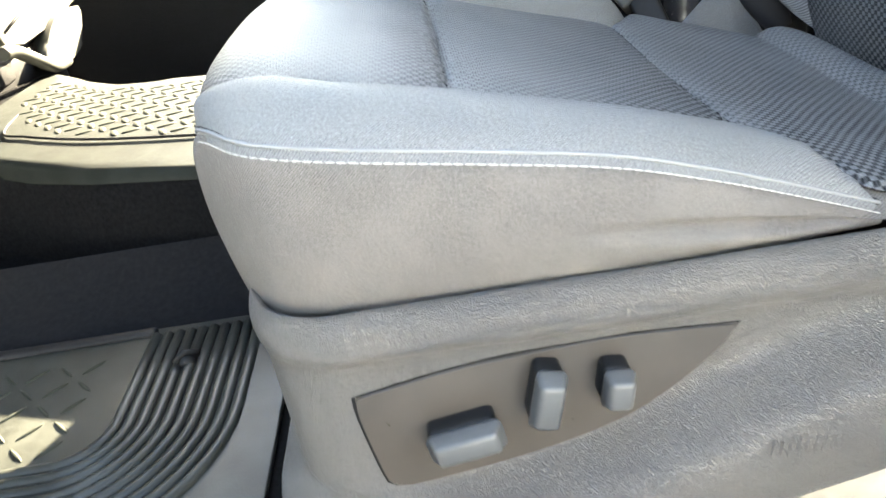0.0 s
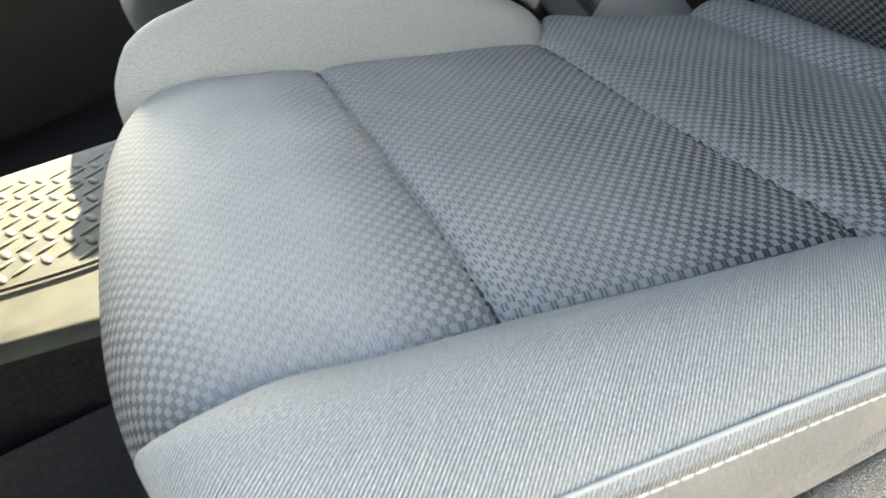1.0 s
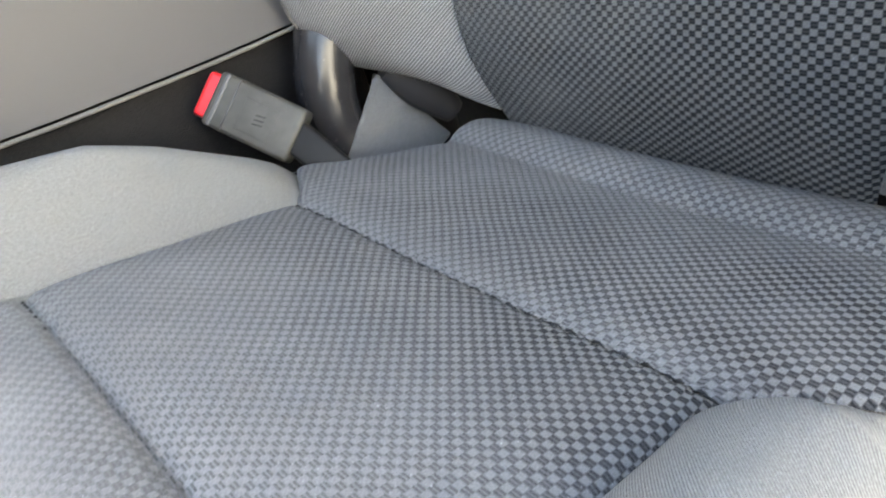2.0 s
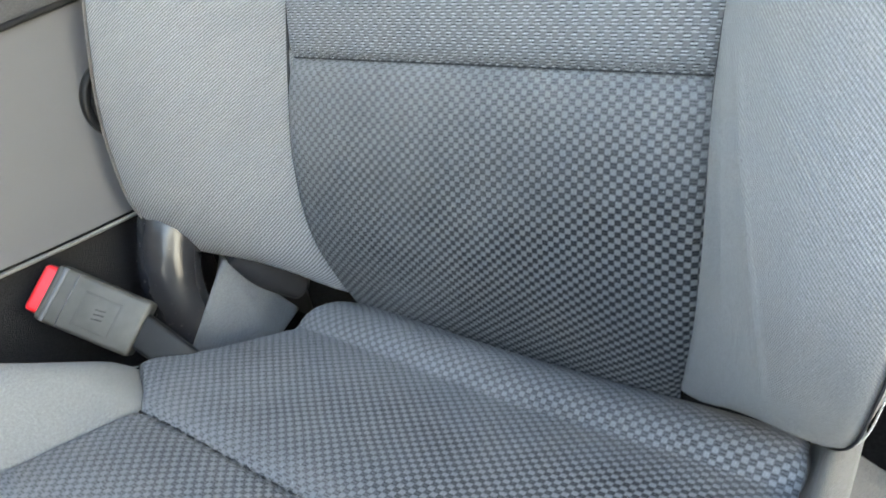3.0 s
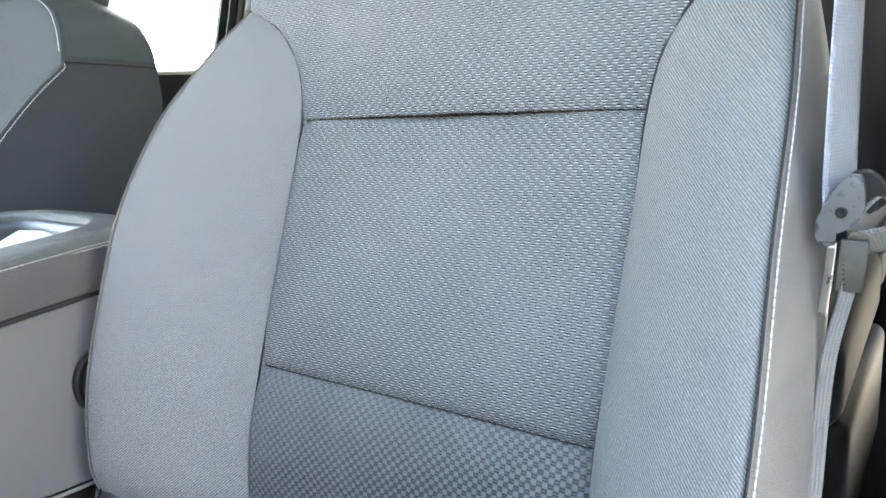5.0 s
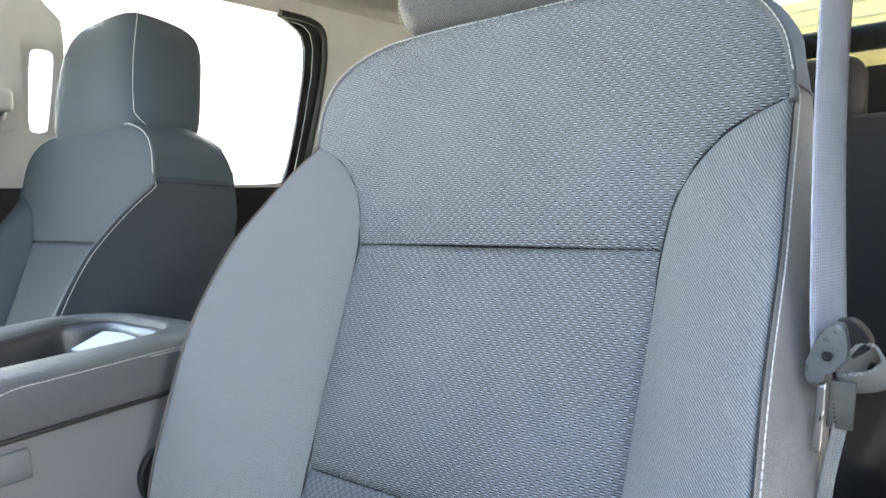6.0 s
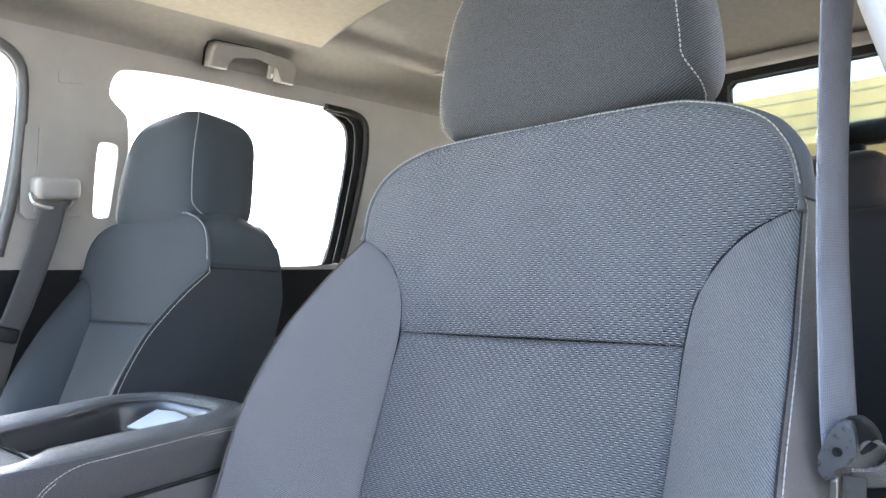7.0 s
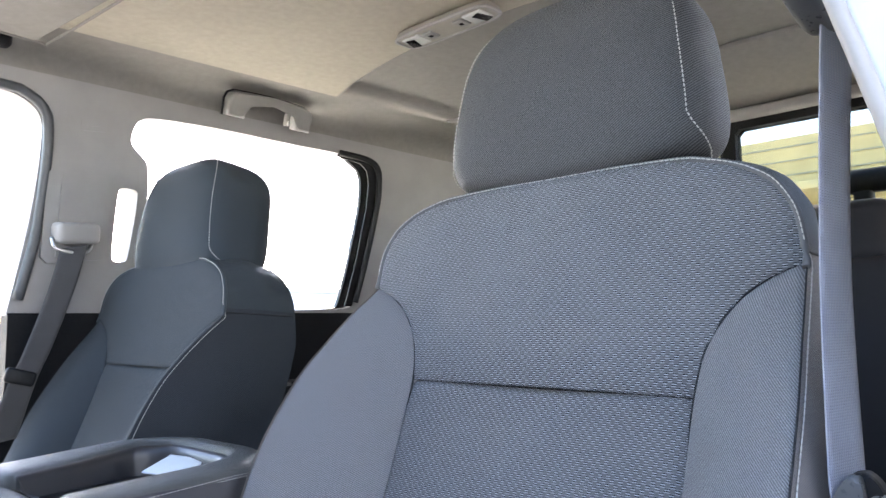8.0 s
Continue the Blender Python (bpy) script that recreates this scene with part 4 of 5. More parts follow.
loops = [[(CY - 0.80, -0.03), (CY + 0.80, -0.03), (CY + 0.70, 1.34), (CY - 0.70, 1.34)], hole(-0.13, 0.262), hole(0.302, 0.610), hole(0.650, 1.042)]
es = []
for lp in loops:
    vs = [bm.verts.new((2.0, y, z)) for y, z in lp]
    es += [bm.edges.new((vs[i], vs[(i + 1) % len(vs)])) for i in range(len(vs))]
bmesh.ops.triangle_fill(bm, edges=es, use_beauty=True)
res = bmesh.ops.extrude_face_region(bm, geom=bm.faces[:])
bmesh.ops.translate(bm, verts=[v for v in res["geom"] if isinstance(v, bmesh.types.BMVert)], vec=(0.04, 0, 0))
wall("wall_rear", bm, M_DARK, "dark cab rear wall with three panes")
wall("ceiling_rear_slope", rbox((0.27, 1.30, 0.016), at(1.865, CY, 1.299, 0, 16), 0.004), M_RAIL, "headliner falling to the rear window, toned darker for its shade", True)
wall("trim_rear_header", rbox((0.03, 1.30, 0.030), at(1.985, CY, 1.240), 0.010), M_GREYTRIM, "grey header above the rear window", True)
for k, (a, b) in enumerate(((-0.13, 0.262), (0.302, 0.610), (0.650, 1.042))):
    w = wall("window_rear_%d" % (k + 1), rbox((0.004, b - a, 0.245), at(2.02, (a + b) / 2, 1.085), 0), M_TINT, "tinted rear cab window pane")
    w.visible_shadow = False
wall("window_passenger_rear", plate([(0.785, 0.757), (0.785, 1.215)] + REAR_WIN[7:], [], 0.004, yp, 1, -0.040), M_GLASS, "rear passenger door glass")
ring = [(0.68, 0.740), (0.68, 1.275), (1.402, 1.275), (1.560, 1.265), (1.600, 1.20), (1.600, 1.075), (1.575, 0.900), (1.545, 0.740)]
hole2 = [(0.72, 0.757), (0.72, 1.235), (1.048, 1.235), (1.30, 1.232), (1.402, 1.222)] + REAR_WIN[11:]
wall("door_frame_rear", plate(ring, [hole2], 0.012, yp, 1, -0.038), M_BLACK, "black window frame of rear door")
lip = [(1.402, 1.203), (1.500, 1.199), (1.545, 1.180), (1.556, 1.140), (1.556, 1.066), (1.530, 0.900), (1.505, 0.782)]
ring = [(1.402, 1.206), (1.500, 1.203), (1.548, 1.184), (1.560, 1.142), (1.560, 1.066), (1.534, 0.900), (1.508, 0.770)] + [(1.474, 0.770), (1.499, 0.891), (1.523, 1.058), (1.523, 1.130), (1.512, 1.168), (1.486, 1.186), (1.402, 1.194)]
wall("seal_rear_lip", plate(ring, [], 0.004, yp, 1, -0.004), M_BLACK, "black rubber lip of rear door seal")
wall("seal_rear", tube([(x, yp(z) - 0.004, z) for x, z in spline(lip, 40)], 0.009, 8), M_BLACK, "black rubber door seal", True)
lip = [(-0.10, 1.205), (0.30, 1.212), (0.560, 1.206), (0.600, 1.198), (0.630, 1.178), (0.644, 1.145), (0.647, 1.060), (0.638, 0.909), (0.616, 0.780)]
wall("seal_front", tube([(x, yp(z) - 0.003, z) for x, z in spline(lip, 60)], 0.011, 8), M_SWITCH, "blue grey rubber door seal", True)


# ---- dash end of the cab ----
wall("dashboard", rbox((0.78, 1.62, 0.42), at(-0.70, CY, 0.73), 0.07, 5), M_DARK, "dark dashboard", True)
wall("firewall", rbox((0.06, 1.66, 0.90), at(-1.05, CY, 0.40), 0), M_CARPET, "dark carpeted firewall")
wall("windscreen_header", rbox((0.06, 1.30, 0.05), at(0.29, CY, 1.315), 0.015), M_GREYTRIM, "grey windscreen header", True)
wall("windscreen", rbox((1.36, 1.36, 0.005), at(-0.36, CY, 1.135, 0, -16.5), 0), M_SCREEN, "lightly tinted laminated windscreen")
for side_y in (-0.69, 0.69):
    wall("pillar_front", tube([(0.29, CY + side_y * 0.97, 1.325), (-0.36, CY + side_y, 1.135), (-1.00, CY + side_y * 1.04, 0.935)], 0.045, 12), M_DARK, "dark front roof pillar", True)
panel = thing("lower_dash_panel", "beige moulded lower dash panel in sunlight", "dash panel")
YZ = Matrix(((0, 0, 1, 0), (1, 0, 0, 0), (0, 1, 0, 0), (0, 0, 0, 1)))
part("upper_shell", prism([(0.70, 0.36), (0.755, 0.214), (0.827, 0.213), (1.024, 0.225), (1.12, 0.24), (1.16, 0.36)], 0.05, at(-0.535, 0, 0) @ YZ, 0.012, 3), M_DASH, panel)
part("shell_seam", tube([(-0.485, 0.775, 0.245), (-0.484, 0.85, 0.262), (-0.484, 0.927, 0.277), (-0.484, 1.0, 0.30)], 0.003, 6), M_BLACK, panel)
cheek = spline([(1.088, 0.232), (1.060, 0.195), (1.042, 0.170), (0.988, 0.152), (0.900, 0.146), (0.850, 0.165), (0.880, 0.195), (0.930, 0.222), (0.985, 0.236), (1.088, 0.232)], 40)
part("side_cheek", prism([(float(y), float(z)) for y, z in cheek[:-1]], 0.03, at(-0.50, 0, 0) @ YZ, 0.010, 3), M_DASH, panel)
part("recess", rbox((0.02, 0.22, 0.09), at(-0.52, 0.86, 0.20), 0.006), M_DARK, panel)
part("lower_lip", tube(spline([(-0.465, 0.70, 0.222), (-0.463, 0.74, 0.216), (-0.462, 0.80, 0.186), (-0.464, 0.86, 0.158), (-0.475, 0.94, 0.150)], 30), 0.012, 10), M_DASH, panel)
part("bracket", rbox((0.06, 0.34, 0.10), at(-0.54, 0.80, 0.15, 0, 0, -8), 0.015), M_BLACK, panel)
part("hanger", rbox((0.04, 0.10, 0.24), at(-0.56, 0.95, 0.44), 0.01), M_BLACK, panel)


# ---- floor hump and mats ----
def hump_row(x):
    """Cross-section of the floor hump at x: flat crown with rounded shoulders."""
    near = np.interp(x, [-0.60, -0.36, -0.20, 0.0, 0.7], [0.44, 0.375, 0.285, 0.222, 0.215])
    far = np.interp(x, [-0.60, -0.47, -0.30, 0.0, 0.7], [0.92, 0.86, 0.72, 0.66, 0.66])
    top = np.interp(x, [-0.6, -0.4, 0.1, 0.7], [0.150, 0.135, 0.130, 0.10])
    return [(x, y, z) for y, z in spline([(near - 0.012, -0.01), (near - 0.007, top * 0.55), (near - 0.003, top * 0.90), (near + 0.004, top * 0.985), (near + 0.016, top), (0.5 * (near + far), top + 0.006), (far - 0.02, top), (far, top * 0.85), (far + 0.015, -0.01)], 40)]


wall("floor_hump", sheet([hump_row(x) for x in np.linspace(-0.60, 0.70, 40)]), M_CARPET, "dark carpet over the floor hump", True)
hump_mat = thing("hump_mat", "black rubber floor mat with raised tread over the hump", "floor mat")


def mat_row(x):
    row = np.array(hump_row(x))
    keep = row[7:35]
    keep[:, 2] += 0.006
    return keep


bm = sheet([mat_row(x) for x in np.linspace(-0.47 + 0.0, 0.06, 40)])
part("mat_sheet", bm, M_RUBBER, hump_mat)
border = spline([(-0.43, 0.72, 0.145), (-0.40, 0.50, 0.147), (-0.34, 0.445, 0.147), (-0.22, 0.385, 0.146), (-0.05, 0.335, 0.144), (0.05, 0.325, 0.143)], 60)
part("border_groove", tube(border, 0.0022, 6), M_BLACK, hump_mat)
# driver mat
mat = thing("driver_mat", "black rubber driver floor mat with ribs and tread", "floor mat")
part("mat_sheet", rbox((0.66, 0.50, 0.006), at(-0.27, -0.145, 0.001), 0.002), M_MAT, mat)
for k in range(10):
    o = 0.0128 * k
    x0, y0, r = -0.098 + o, -0.098 - o, 0.045 + o
    arc = [(x0 - r + r * math.cos(a), y0 + r + r * -math.sin(a), 0.0065) for a in np.linspace(0, math.pi / 2, 12)]
    ribs = [(x0, 0.088, 0.0065), (x0, 0.0, 0.0065)] + arc + [(-0.35, y0, 0.0065), (-0.56, y0, 0.0065)]
    part("rib", tube([(x, y, z - 0.0022) for x, y, z in ribs], 0.0060, 8), M_MAT, mat)
part("edge_lip", rbox((0.50, 0.014, 0.012), at(-0.35, 0.096, 0.003), 0.004), M_BLACK, mat)
hook = thing("mat_hook", "small black mat retaining hook on the driver floor", "hook")
part("base", lathe([(0.008, 0.004), (0.010, 0.008), (0.008, 0.012), (0.004, 0.016)], at(-0.050, 0.028, 0.0), 14), M_BLACK, hook)
part("claw", tube([(-0.060, 0.022, 0.012), (-0.050, 0.028, 0.019), (-0.038, 0.036, 0.011)], 0.0035, 8), M_BLACK, hook)
tagged(put("floor_edge_carpet", sheet([[(x, 0.105 + 0.115 * f, 0.002 + 0.05 * f * f) for f in np.linspace(0, 1, 8)] for x in np.linspace(-0.6, 0.62, 12)]), M_KICK, None, "grey carpet strip beside the hump"), kind="structure")
tread = bmesh.new()
bmesh.ops.create_icosphere(tread, subdivisions=2, radius=1.0)
bmesh.ops.scale(tread, vec=(0.0145, 0.0050, 0.0020), verts=tread.verts)
tread_me = bpy.data.meshes.new("tread_bump")
tread.to_mesh(tread_me)
tread.free()
tread_me.materials.append(M_TREAD)
for p in tread_me.polygons:
    p.use_smooth = True


def treads(parent, x0, x1, y0, y1, height, step, turn, limit, slim=1.0):
    count = 0
    for i in range(int((x1 - x0) / step)):
        for j in range(int((y1 - y0) / step)):
            x, y = x0 + (i + 0.5) * step, y0 + (j + 0.5) * step
            z = height(x, y)
            if z is None or count >= limit:
                continue
            ob = new("tread_bump", tread_me)
            ob.parent = parent
            ob.matrix_basis = at(x, y, z, 0, 0, turn + (45 if (i + j) % 2 else -45)) @ Matrix.Diagonal((1.0, slim, 1.0, 1.0))
            count += 1


def hump_height(x, y):
    near = np.interp(x, [-0.43, -0.34, -0.22, -0.05, 0.05], [0.60, 0.455, 0.397, 0.345, 0.335]) + 0.012
    far = np.interp(x, [-0.47, -0.30, 0.0], [0.84, 0.70, 0.64]) - 0.03
    if not near < y < far:
        return None
    row = mat_row(x)
    return float(np.interp(y, row[:, 1], row[:, 2]))


treads(hump_mat, -0.44, 0.05, 0.32, 0.86, hump_height, 0.0250, -20, 300)
treads(mat, -0.50, -0.118, -0.088, 0.078, lambda x, y: 0.0042, 0.0300, 0, 100, 0.42)
sill = thing("seat_rail_cover", "pale scuffed plastic cover of the seat rail", "rail cover")
part("cover", rbox((0.42, 0.022, 0.075), at(0.46, -0.283, 0.045, 0, -6, 0), 0.008), M_SILL, sill)


# ---- belt buckle beside the driver cushion ----
def frame_of(ax, ay, origin):
    """A pose with its local x and y along two directions."""
    a = Vector(ax).normalized()
    c = a.cross(Vector(ay)).normalized()
    b = c.cross(a)
    return Matrix(((a.x, b.x, c.x, origin[0]), (a.y, b.y, c.y, origin[1]), (a.z, b.z, c.z, origin[2]), (0, 0, 0, 1)))


buckle = thing("belt_buckle", "black seat belt buckle with red release button", "belt buckle")
BM = frame_of((0.0305, -0.0625, -0.046), (0.040, -0.010, 0.023), (0.480, 0.279, 0.272))
part("housing", rbox((0.082, 0.049, 0.024), BM, 0.004, 3), M_BUCKLE, buckle)
part("release_button", rbox((0.019, 0.041, 0.019), BM @ at(-0.042, 0.0, 0.0), 0.004, 4), M_RED, buckle, "red button")
part("button_frame", rbox((0.004, 0.0475, 0.0255), BM @ at(-0.0335, 0, 0.0), 0.001), M_SWITCH, buckle)
part("seam_line", rbox((0.0012, 0.046, 0.0005), BM @ at(-0.022, 0, 0.0122), 0), M_SWITCH, buckle)
part("logo_plate", rbox((0.030, 0.028, 0.001), BM @ at(0.004, -0.002, 0.0122), 0.0004), M_BUCKLE, buckle)
part("logo_frame", rbox((0.0325, 0.0305, 0.0004), BM @ at(0.004, -0.002, 0.0121), 0.0002), M_BUCKLE, buckle)
for k in range(3):
    part("mark_bar", rbox((0.009, 0.0010, 0.0005), BM @ at(0.006, -0.006 + 0.004 * k, 0.0128, 0, 0, 8), 0.0002), M_DARK, buckle)
part("stalk", rbox((0.06, 0.030, 0.014), BM @ at(0.062, -0.006, 0.002, 0, 0, -14), 0.004), M_BLACK, buckle)

hinge = thing("recliner_cover", "grey plastic recliner cover between cushion and backrest", "seat cover")
tip, bl, br = (0.592, 0.252, 0.262), (0.520, 0.252, 0.195), (0.645, 0.236, 0.170)
bm = bmesh.new()
v = [bm.verts.new(p) for p in (tip, bl, (0.600, 0.225, 0.165), br, (0.610, 0.285, 0.250), (0.560, 0.300, 0.150), (0.66, 0.285, 0.15))]
for f in ((0, 1, 2), (0, 2, 3), (0, 4, 5, 1), (0, 3, 6, 4), (1, 5, 2), (2, 5, 6, 3), (4, 6, 5)):
    bm.faces.new([v[i] for i in f])
bmesh.ops.bevel(bm, geom=bm.edges[:], offset=0.004, segments=3, profile=0.5, affect="EDGES")
part("cover", bm, M_TRIMGREY, hinge)
hood = tube(spline([(0.602, 0.292, 0.335), (0.578, 0.291, 0.300), (0.559, 0.287, 0.266), (0.551, 0.282, 0.232), (0.553, 0.278, 0.195), (0.560, 0.275, 0.150)], 48), np.interp(np.linspace(0, 1, 49), [0, 0.25, 0.45, 0.65, 0.8, 1.0], [0.026, 0.029, 0.028, 0.026, 0.030, 0.036]), 32)
part("hood", hood, M_GLOSS, hinge, "glossy black moulded hood")
part("fold", tube(spline([(0.604, 0.252, 0.262), (0.618, 0.246, 0.244), (0.634, 0.238, 0.222), (0.648, 0.228, 0.195)], 20), [0.012 + 0.009 * math.sin(math.pi * k / 20) for k in range(21)], 12), M_REAR, hinge)


# ---- centre armrest ----
arm = thing("centre_armrest", "folded down black vinyl centre armrest with open tray", "armrest")
AY0, AY1 = 0.325, 0.645
body_out = spline([(0.62, 0.312), (0.66, 0.36), (0.665, 0.44), (0.64, 0.497), (0.56, 0.499), (0.42, 0.488), (0.26, 0.470), (0.205, 0.455), (0.188, 0.42), (0.196, 0.385), (0.225, 0.362), (0.30, 0.343), (0.42, 0.328), (0.52, 0.318), (0.62, 0.312)], 70)
part("body", prism([(float(x), float(z)) for x, z in body_out[:-1]], AY1 - AY0, Matrix(((1, 0, 0, 0), (0, 0, 1, AY0), (0, 1, 0, 0), (0, 0, 0, 1))), 0.012, 3), M_ARMCLOTH, arm, "grey cloth sides")
part("hem", tube([(x, AY0 - 0.001, z - 0.001) for x, z in spline([(0.196, 0.380), (0.225, 0.359), (0.30, 0.340), (0.42, 0.325), (0.52, 0.315), (0.615, 0.309)], 50)], 0.0020, 8), M_HEM, arm, "pale piped hem")
lid_h = lambda x: float(np.interp(x, [0.18, 0.24, 0.42, 0.60, 0.70], [0.505, 0.527, 0.5475, 0.5600, 0.5630]))


def rim_path():
    """Plan of the padded rim round the tray, counter-clockwise from the front, with its outward normals."""
    x0, x1, y0, y1 = 0.395, 0.662, 0.361, 0.617
    pts = [(x0, y) for y in (0.489, 0.47, 0.45, 0.43)]
    runs = iter(([(x, y0) for x in np.linspace(x0 + 0.06, x1 - 0.095, 14)], [(x1, y) for y in (0.46, 0.475, 0.49, 0.505, 0.52)], [(x, y1) for x in np.linspace(x1 - 0.095, x0 + 0.06, 14)], [(x0, y) for y in (0.55, 0.53, 0.51)]))
    for cx, cy_, r, a0 in ((x0 + 0.05, y0 + 0.05, 0.05, 180), (x1 - 0.085, y0 + 0.085, 0.085, 270), (x1 - 0.085, y1 - 0.085, 0.085, 0), (x0 + 0.05, y1 - 0.05, 0.05, 90)):
        pts += [(cx + r * math.cos(radians(a0 + a)), cy_ + r * math.sin(radians(a0 + a))) for a in range(0, 91, 10)]
        pts += next(runs)
    p = spline(pts + pts[:1], 200)
    tan = np.roll(p[:-1], -1, 0) - np.roll(p[:-1], 1, 0)
    tan = np.r_[tan, tan[:1]]
    tan /= np.linalg.norm(tan, axis=1)[:, None]
    return p, np.stack([tan[:, 1], -tan[:, 0]], 1)


plan, outward = rim_path()
rim_rows, liner_rows = [], []
for (px, py), (nx, ny) in zip(plan, outward):
    half_w = 0.042 - 0.009 * min(1.0, max(0.0, (py - 0.40) / 0.2))
    inner_w = float(np.interp(px, [0.42, 0.514, 0.61, 0.66], [0.050, 0.040, 0.012, 0.008]))
    top = lid_h(px) - 0.003 - 0.012 * max(0.0, -nx) ** 2
    low = lid_h(px) - 0.058
    sec = [(half_w - 0.004, low - 0.004), (half_w, low + 0.006), (half_w + 0.001, top - 0.030), (half_w, top - 0.016), (half_w - 0.006, top - 0.007), (half_w * 0.55, top - 0.001), (0.0, top + 0.001), (-inner_w * 0.7, top - 0.003), (-inner_w, top - 0.010)]
    rim_rows.append([(px + nx * o, py + ny * o, z) for o, z in spline(sec, 30)])
    sec = [(-inner_w + 0.001, top - 0.008), (-inner_w - 0.005, top - 0.010), (-inner_w - 0.009, top - 0.018), (-inner_w - 0.012, 0.518), (-inner_w - 0.014, 0.508)]
    liner_rows.append([(px + nx * o, py + ny * o, z) for o, z in spline(sec, 12)])
split = 1 + next(k for k, q in enumerate(rim_rows[60]) if q[2] > lid_h(rim_rows[60][k][0]) - 0.016)
part("padded_rim", sheet([r[split - 1:] for r in rim_rows]), M_VINYL, arm, "pebbled black vinyl rim")
part("rim_side", sheet([r[:split] for r in rim_rows]), M_ARMCLOTH, arm)
part("tray_liner", sheet(liner_rows), M_RIM, arm, "satin grey liner")
side_seam = spline([(0.398, 0.3255, 0.487), (0.404, 0.3225, 0.505), (0.418, 0.321, 0.522), (0.445, 0.3212, 0.535)] + [(x, 0.3212, lid_h(x) - 0.0135) for x in (0.48, 0.52, 0.56, 0.60, 0.64)], 90)
part("tray_floor", rbox((0.26, 0.22, 0.006), at(0.535, 0.489, 0.508, 0, 0, 0), 0.002), M_BLACK, arm)
part("tray_card", rbox((0.050, 0.075, 0.003), at(0.622, 0.512, 0.531, 0, -18, 12), 0.001), M_CARD, arm, "pale card in the tray")
for drop in (0.0, 0.0034):
    part("stitching", stitches(side_seam + np.array((drop * 0.6, 0, -drop * 0.8)), (0, -0.0006, 0), step=0.0046, length=0.0040, radius=0.0004), M_THREAD, arm, "pale thread")
part("rim_gap", tube([(x, 0.3215, lid_h(x) - 0.060) for x in np.linspace(0.41, 0.64, 40)], 0.003, 6), M_BLACK, arm, "dark gap under the rim")
part("latch_tab", rbox((0.07, 0.006, 0.03), at(0.425, 0.322, 0.462, 0, -4, 0), 0.0028), M_SWITCH, arm, "grey latch tab")
KM = Matrix(((1, 0, 0, 0.597), (0, 0, -1, 0.322), (0, 1, 0, 0.412), (0, 0, 0, 1)))
part("pivot_ring", lathe([(0.036, -0.006), (0.036, 0.003), (0.033, 0.005), (0.030, 0.001)], KM, 36), M_BLACK, arm)
part("pivot_cap", lathe([(0.028, -0.004), (0.028, 0.003), (0.020, 0.005), (0.004, 0.0055)], KM, 36), M_DARK, arm)
part("base_box", rbox((0.45, 0.30, 0.40), at(0.415, 0.490, 0.20), 0.012), M_DARK, arm, "dark storage base")
part("hinge_block", rbox((0.10, 0.28, 0.32), at(0.70, 0.485, 0.17), 0.02), M_BLACK, arm)


# ---- driver belt ----
belt = thing("driver_seat_belt", "grey webbing seat belt with black latch plate", "seat belt")
path = spline([(0.732, -0.310, 0.950), (0.722, -0.305, 0.85), (0.712, -0.302, 0.74), (0.704, -0.303, 0.628), (0.703, -0.304, 0.598)], 50)
part("shoulder_webbing", ribbon(path, [(0.98, -0.20 + 0.05 * math.sin(k / 14), 0.0) for k in range(51)], 0.047), M_BELT, belt)
path = spline([(0.698, -0.312, 0.585), (0.694, -0.311, 0.555), (0.688, -0.3035, 0.508), (0.678, -0.302, 0.44), (0.664, -0.302, 0.36), (0.650, -0.303, 0.24), (0.640, -0.305, 0.03)], 60)
part("lap_webbing", ribbon(path, [(0.75, -0.80 - 0.1 * math.sin(k / 9), 0.10) for k in range(61)], 0.0095), M_LAP, belt, "pale webbing with warm light in its colour")
LX = Matrix(((0, 0, -1, 0), (-1, 0, 0, 0), (0, 1, 0, 0), (0, 0, 0, 1)))
head = spline([(0.3095, 0.618), (0.3155, 0.616), (0.3175, 0.602), (0.315, 0.592), (0.308, 0.5875), (0.3025, 0.5845), (0.301, 0.579), (0.297, 0.579), (0.294, 0.589), (0.297, 0.598), (0.303, 0.610), (0.3095, 0.618)], 44)
part("latch_head", prism([(float(y), float(z)) for y, z in head[:-1]], 0.010, at(0.690, 0, 0) @ LX, 0.003, 3), M_LATCH, belt, "dark grey latch head")
cover = spline([(0.309, 0.6175), (0.317, 0.6185), (0.3245, 0.612), (0.3275, 0.603), (0.322, 0.598), (0.314, 0.596), (0.309, 0.6175)], 36)
part("latch_cover", prism([(float(y), float(z)) for y, z in cover[:-1]], 0.016, at(0.705, 0, 0) @ LX, 0.005, 4), M_BLACK, belt, "glossy black cover")
part("latch_rivet", lathe([(0.0030, 0.0), (0.0030, 0.0015), (0.0018, 0.002), (0.0012, 0.0006)], frame_of((0, 1, 0), (0, 0, -1), (0.6803, -0.307, 0.598)), 18), M_BLACK, belt)
part("latch_tongue", ribbon(spline([(0.687, -0.303, 0.580), (0.686, -0.302, 0.560), (0.685, -0.300, 0.538)], 12), [(0.1, 1, 0)] * 13, 0.0045, 0.002), M_METAL, belt, "bright steel tongue")
loop = spline([(0.700, -0.309, 0.581), (0.699, -0.316, 0.590), (0.700, -0.324, 0.599), (0.703, -0.332, 0.597), (0.705, -0.335, 0.588), (0.704, -0.330, 0.581), (0.702, -0.321, 0.578), (0.700, -0.312, 0.577)], 40)
part("keeper_loop", ribbon(loop, [(0.75, -0.10, -0.55)] * 41, 0.026, 0.002), M_LAP, belt, "stitched webbing keeper loop")
